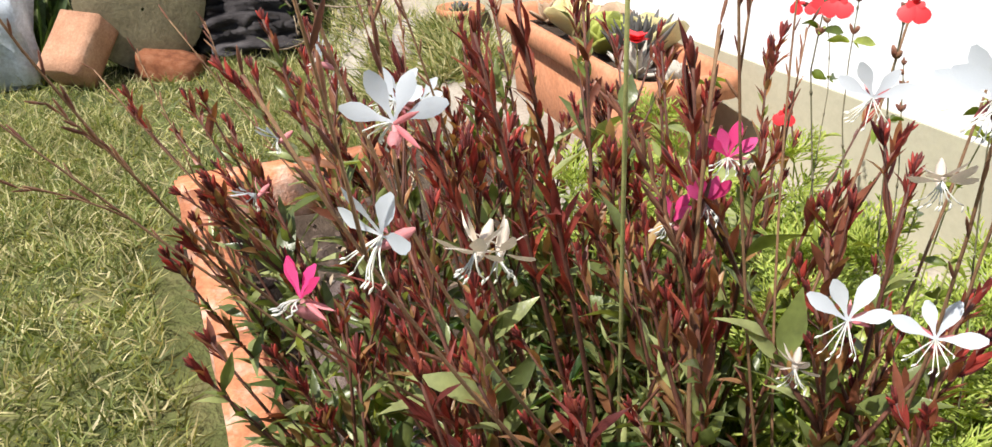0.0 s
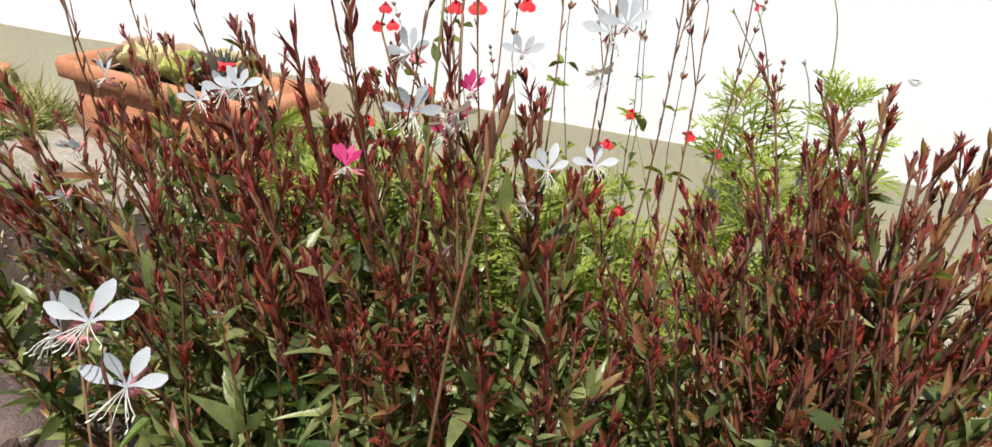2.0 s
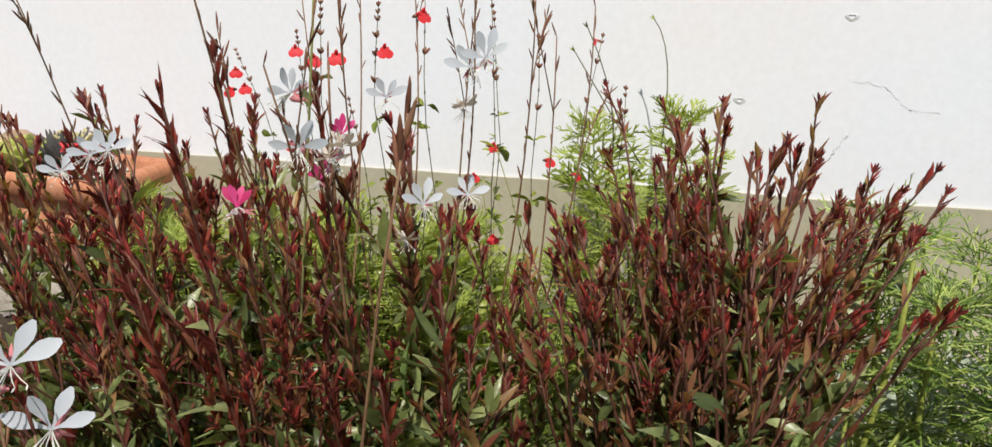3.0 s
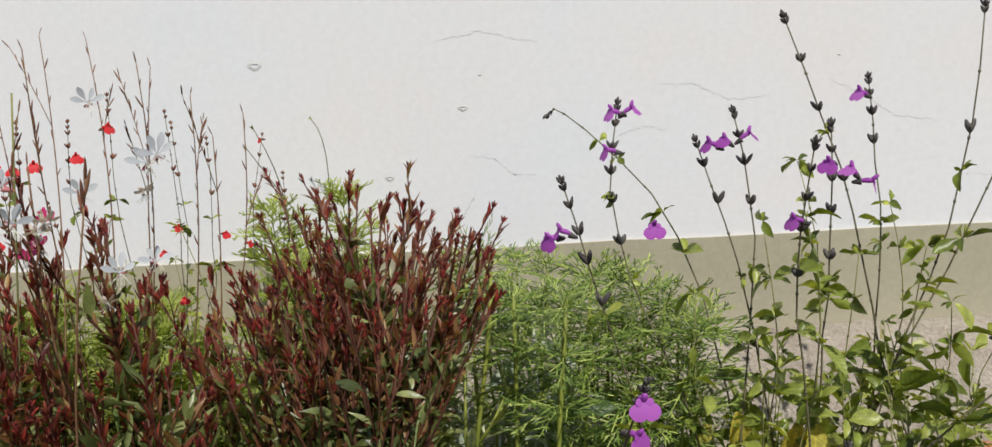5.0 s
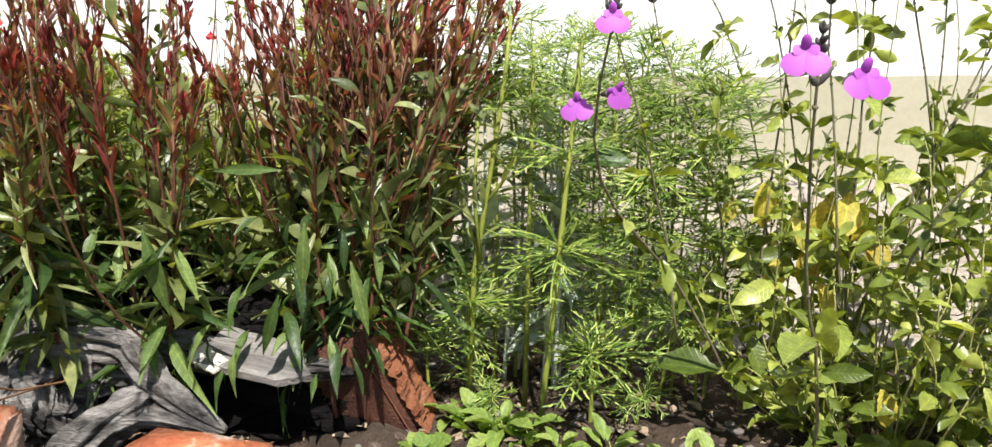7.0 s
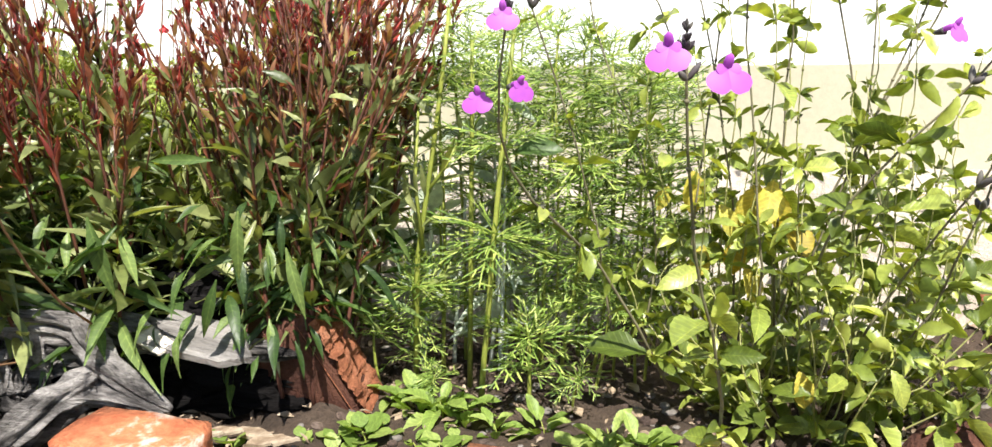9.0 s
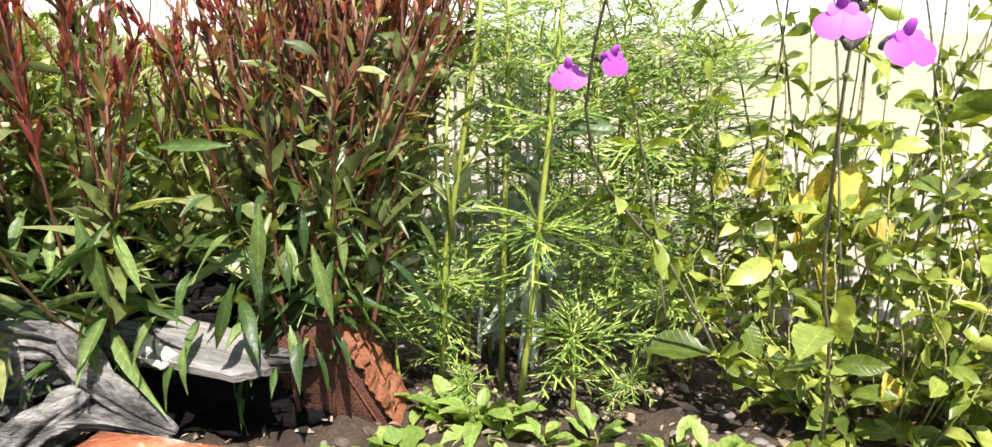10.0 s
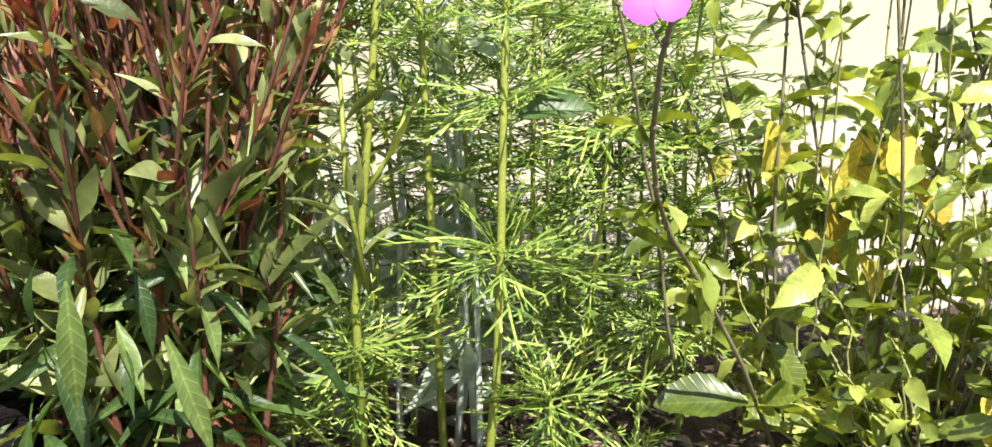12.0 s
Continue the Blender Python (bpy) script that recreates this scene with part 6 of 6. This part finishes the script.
for k, (x, y, sz, n) in enumerate(((0.062, -0.545, 0.021, 9), (0.040, -0.555, 0.018, 6), (0.01, -0.565, 0.014, 4), (0.085, -0.54, 0.020, 7), (0.34, -0.57, 0.018, 6), (-0.03, -0.590, 0.013, 3), (0.16, -0.55, 0.016, 5), (0.070, -0.560, 0.026, 7), (0.048, -0.575, 0.020, 4), (0.145, -0.565, 0.022, 5), (0.27, -0.555, 0.022, 6), (0.345, -0.545, 0.024, 6), (-0.055, -0.585, 0.020, 4))):
    seedling((x, y, 0.012), sz, k, n, DISC, M_ROUND, "small seedling with round pale green leaves")
for k, (x, y, sz, n) in enumerate(((0.30, -0.57, 0.023, 9), (0.26, -0.60, 0.017, 7), (0.44, -0.58, 0.024, 10), (0.50, -0.60, 0.022, 8), (0.57, -0.61, 0.022, 8), (0.21, -0.59, 0.016, 7), (0.15, -0.58, 0.014, 6), (0.33, -0.60, 0.016, 7), (0.12, -0.56, 0.016, 6), (0.48, -0.64, 0.018, 7), (-0.70, -0.57, 0.024, 9), (-0.62, -0.60, 0.026, 9), (-0.78, -0.54, 0.020, 8), (-0.54, -0.60, 0.024, 8))):
    seedling((x, y, 0.012), sz, 30 + k, n, OVAL, M_ROUND, "low leafy seedling with oval green leaves")
for k, (x, y, sz, n) in enumerate(((0.105, -0.485, 0.034, 13), (0.13, -0.495, 0.036, 14), (0.155, -0.50, 0.030, 12), (0.075, -0.47, 0.030, 10), (0.19, -0.52, 0.024, 9), (0.235, -0.51, 0.026, 10), (0.30, -0.53, 0.034, 8), (0.33, -0.55, 0.028, 8))):
    seedling((x, y, 0.01), sz, 60 + k, n, OVAL, M_ROUND, "low leafy rosette of toothed green leaves")
rng = random.Random(15)
silver = thing("silver_plant", (0.118, -0.342, 0.01), "silvery grey broad-leaved plant behind the feathery foliage", "foliage plant")
for k in range(13):
    x, y = rng.uniform(-0.075, 0.055), rng.uniform(-0.03, 0.04)
    pts = bent((x, y, 0), (x + rng.uniform(-0.02, 0.02), y, rng.uniform(0.20, 0.36)), (rng.gauss(0, 0.006), 0, 0), 6)
    stem = part("stem", Piece().tube(pts, 0.0030, 0.0016, 6), silver, material=M_SILVER)
    p = Piece()
    for j in range(12):
        at, d = along(pts, rng.uniform(0.2, 0.99))
        a = rng.uniform(0, 6.28)
        ln = rng.uniform(0.035, 0.065)
        p.put(LANCE[j % 5], aim(at, (math.cos(a), math.sin(a), rng.uniform(-0.5, 1.0)), any_up(rng), ln, ln * 1.4))
    part("foliage", p, stem, "glaucous grey-green leaves", material=M_GLAUCOUS)
for line, thick in ((((0.083, -0.42, 0.0), (0.091, -0.42, 0.166), (0.104, -0.42, 0.239), (0.116, -0.42, 0.31), (0.126, -0.42, 0.374), (0.130, -0.41, 0.425)), 0.0034), (((0.104, -0.42, 0.239), (0.122, -0.418, 0.262), (0.142, -0.41, 0.300)), 0.0022), (((0.100, -0.43, 0.180), (0.094, -0.43, 0.250), (0.098, -0.42, 0.33)), 0.0024)):
    pts = [Vector(q) - silver.location for q in line]
    stem = part("stem", Piece().tube(pts, thick, thick * 0.55, 7), silver, "smooth green stem", material=M_FSTEM)
    p = Piece()
    for j in range(7):
        at, d = along(pts, 0.15 + 0.8 * j / 7)
        a = j * 2.4
        ln = rng.uniform(0.035, 0.055)
        p.put(LANCE[j % 5], aim(at, Vector((math.cos(a), math.sin(a) * 0.6, 0)) + d * 0.9, any_up(rng), ln, ln * 0.85))
    part("foliage", p, stem, "narrow green leaves", material=M_GLEAF)

p = Piece()
for k in range(1900):
    x, y = rng.uniform(-1.3, 0.8), rng.uniform(-0.66, -0.14)
    z = height_soil(x, y) + 0.003
    ln = rng.uniform(0.006, 0.022)
    p.put(LANCE[k % 5] if k % 3 else OVAL[k % 5], aim((x, y, z), (rng.gauss(0, 1), rng.gauss(0, 1), rng.gauss(0, 0.2)), UP, ln, ln * 1.5))
tagged(new("dry_litter", p.mesh("dry_litter", M_LITTER)), "dry leaf bits and straw strewn over the soil", "litter", kind="stuff")
p = Piece()
clod = capsule(((0, 0.6), (0.2, 1.9), (0.6, 2.3), (0.85, 1.5), (1.0, 0.5)), 7)
for k in range(420):
    x, y = (rng.uniform(-1.33, -0.45), rng.uniform(-0.62, -0.34)) if k < 300 else (rng.uniform(0.0, 0.75), rng.uniform(-0.64, -0.40))
    ln = rng.uniform(0.008, 0.034) * (1.0 if k < 300 else 0.6)
    p.put((clod[0] * np.array([[rng.uniform(0.7, 1.2) for _ in range(3)]]), clod[1]), aim((x, y, height_soil(x, y) + 0.002), (rng.gauss(0, 1), rng.gauss(0, 1), rng.gauss(0, 0.3)), (rng.gauss(0, 0.4), rng.gauss(0, 0.4), 1), ln, ln * 0.9, ln * 0.6))
tagged(new("soil_clods", p.mesh("soil_clods", M_CLOD, False)), "dry brown soil clods and bark lumps in the bed", "soil", kind="stuff")
p = Piece()
peb = capsule(((0, 0.5), (0.3, 1.3), (0.7, 1.4), (1.0, 0.5)), 6)
for k in range(700):
    x, y = rng.uniform(-1.3, 0.8), rng.uniform(-0.66, -0.12)
    ln = rng.uniform(0.004, 0.016)
    p.put(peb, aim((x, y, height_soil(x, y) + 0.001), (rng.gauss(0, 1), rng.gauss(0, 1), 0), UP, ln, ln * 1.6, ln))
tagged(new("pebbles", p.mesh("pebbles", M_STONE)), "grey pebbles lying on the soil", "pebbles", kind="stuff")

# ---- wall marks ----
for k, (x, z, r) in enumerate(((-0.204, 0.631, 0.0085), (0.088, 0.555, 0.006), (-0.025, 0.459, 0.006), (0.115, 0.60, 0.002), (0.62, 0.60, 0.002))):
    v = [(x + r * q * math.cos(a) * 1.25, -0.0012 * (1.4 - q), z + r * q * math.sin(a) * (0.7 + 0.2 * math.sin(3 * a))) for q in (1.0, 0.8, 0.5) for a in (2 * math.pi * j / 14 for j in range(14))]
    f = [(i * 14 + j, i * 14 + (j + 1) % 14, (i + 1) * 14 + (j + 1) % 14, (i + 1) * 14 + j) for i in range(2) for j in range(14)]
    tagged(new("plaster_dab", Piece().add(v, f).mesh("plaster_dab", M_CRACK)), "small grey filled dab on the white wall", "wall mark", "dabs on the wall", kind="structure")


def crack(points, seed, width=0.0005):
    rng = random.Random(seed)
    fine = [along([Vector((x, 0, z)) for x, z in points], s)[0] + Vector((rng.gauss(0, 0.0015), 0, rng.gauss(0, 0.0015))) for s in np.linspace(0, 0.999, 10 * len(points))]
    v, f = [], []
    for i, q in enumerate(fine):
        w = width * rng.uniform(0.35, 1.0) * (1 - abs(2 * i / len(fine) - 1) ** 4)
        v += [(q.x, -0.0004, q.z - w), (q.x, -0.0004, q.z + w)]
        if i:
            f.append((2 * i - 2, 2 * i - 1, 2 * i + 1, 2 * i))
    tagged(new("wall_crack", Piece().add(v, f).mesh("wall_crack", M_CRACK)), "hairline crack in the white plaster", "crack", "cracks in the wall", kind="structure")


crack([(0.085, 0.487), (0.13, 0.478), (0.155, 0.455), (0.19, 0.452)], 1)
crack([(0.36, 0.575), (0.42, 0.57), (0.47, 0.545), (0.53, 0.55)], 2)
crack([(0.30, 0.50), (0.34, 0.515), (0.38, 0.51)], 3)
crack([(0.60, 0.57), (0.66, 0.54), (0.70, 0.51), (0.76, 0.50)], 4)
crack([(0.05, 0.36), (0.08, 0.40), (0.10, 0.43)], 5)
crack([(0.80, 0.42), (0.86, 0.418)], 6)
crack([(0.05, 0.65), (0.12, 0.66), (0.2, 0.64)], 7)

# ---- grass ----
def blades(name, count, area, seed, height, label, keep, level=height_lawn):
    rng = random.Random(seed)
    blade = (np.array([(-0.5, 0, 0), (0.5, 0, 0), (0.32, 0.55, 0.0), (-0.32, 0.55, 0.0), (0, 1, -0.25)]), [(0, 1, 2, 3), (3, 2, 4)])
    p = Piece()
    for _ in range(count):
        x = area[0] + (area[1] - area[0]) * rng.random()
        y = area[2] + (area[3] - area[2]) * rng.random()
        if not keep(x, y):
            continue
        h = height * rng.uniform(0.45, 1.35) * (0.95 + 0.6 * noise.noise((x * 14, y * 14, 5)))
        p.put(blade, aim((x, y, level(x, y) - 0.003), (rng.gauss(0, 0.75), rng.gauss(0, 0.75), 0.75), (rng.gauss(0, 1), rng.gauss(0, 1), 0.3), h, rng.uniform(0.0022, 0.0045)))
    return tagged(new(name, p.mesh(name, M_GRASS)), label, "grass", kind="stuff")


inside = lambda x, y: -1.39 < x < 0.80 and y > -0.72
patch = lambda x, y: noise.noise((x * 3, y * 3, 0)) > -0.45
blades("grass", 30000, (-2.2, 0.3, -1.35, -0.70), 1, 0.040, "short mown grass with dry blades", lambda x, y: not inside(x, y) and patch(x, y))
blades("grass", 26000, (-3.4, -1.4, -1.6, 0.0), 2, 0.044, "short mown grass with dry blades", lambda x, y: not inside(x, y) and patch(x, y) and y < -0.28)
blades("grass", 7000, (0.72, 1.9, -1.0, -0.12), 3, 0.04, "sparse grass beside the bed's end", lambda x, y: patch(x, y))
blades("grass", 15000, (-2.6, -1.30, -0.42, -0.08), 4, 0.055, "grass growing over the apron's edge", lambda x, y: patch(x, y), lambda x, y: max(height_lawn(x, y), height_apron(x, y)))
blades("grass", 1600, (0.55, 1.9, -0.34, -0.06), 5, 0.03, "thin grass on the crumbling apron", lambda x, y: noise.noise((x * 5, y * 5, 2)) > 0.1 - y, lambda x, y: max(height_lawn(x, y), height_apron(x, y)))
blades("grass", 9000, (-1.95, -1.32, -0.38, -0.10), 6, 0.075, "longer grass growing over the apron's end", lambda x, y: noise.noise((x * 4, y * 4, 6)) > -0.35, lambda x, y: max(height_lawn(x, y), height_apron(x, y)))
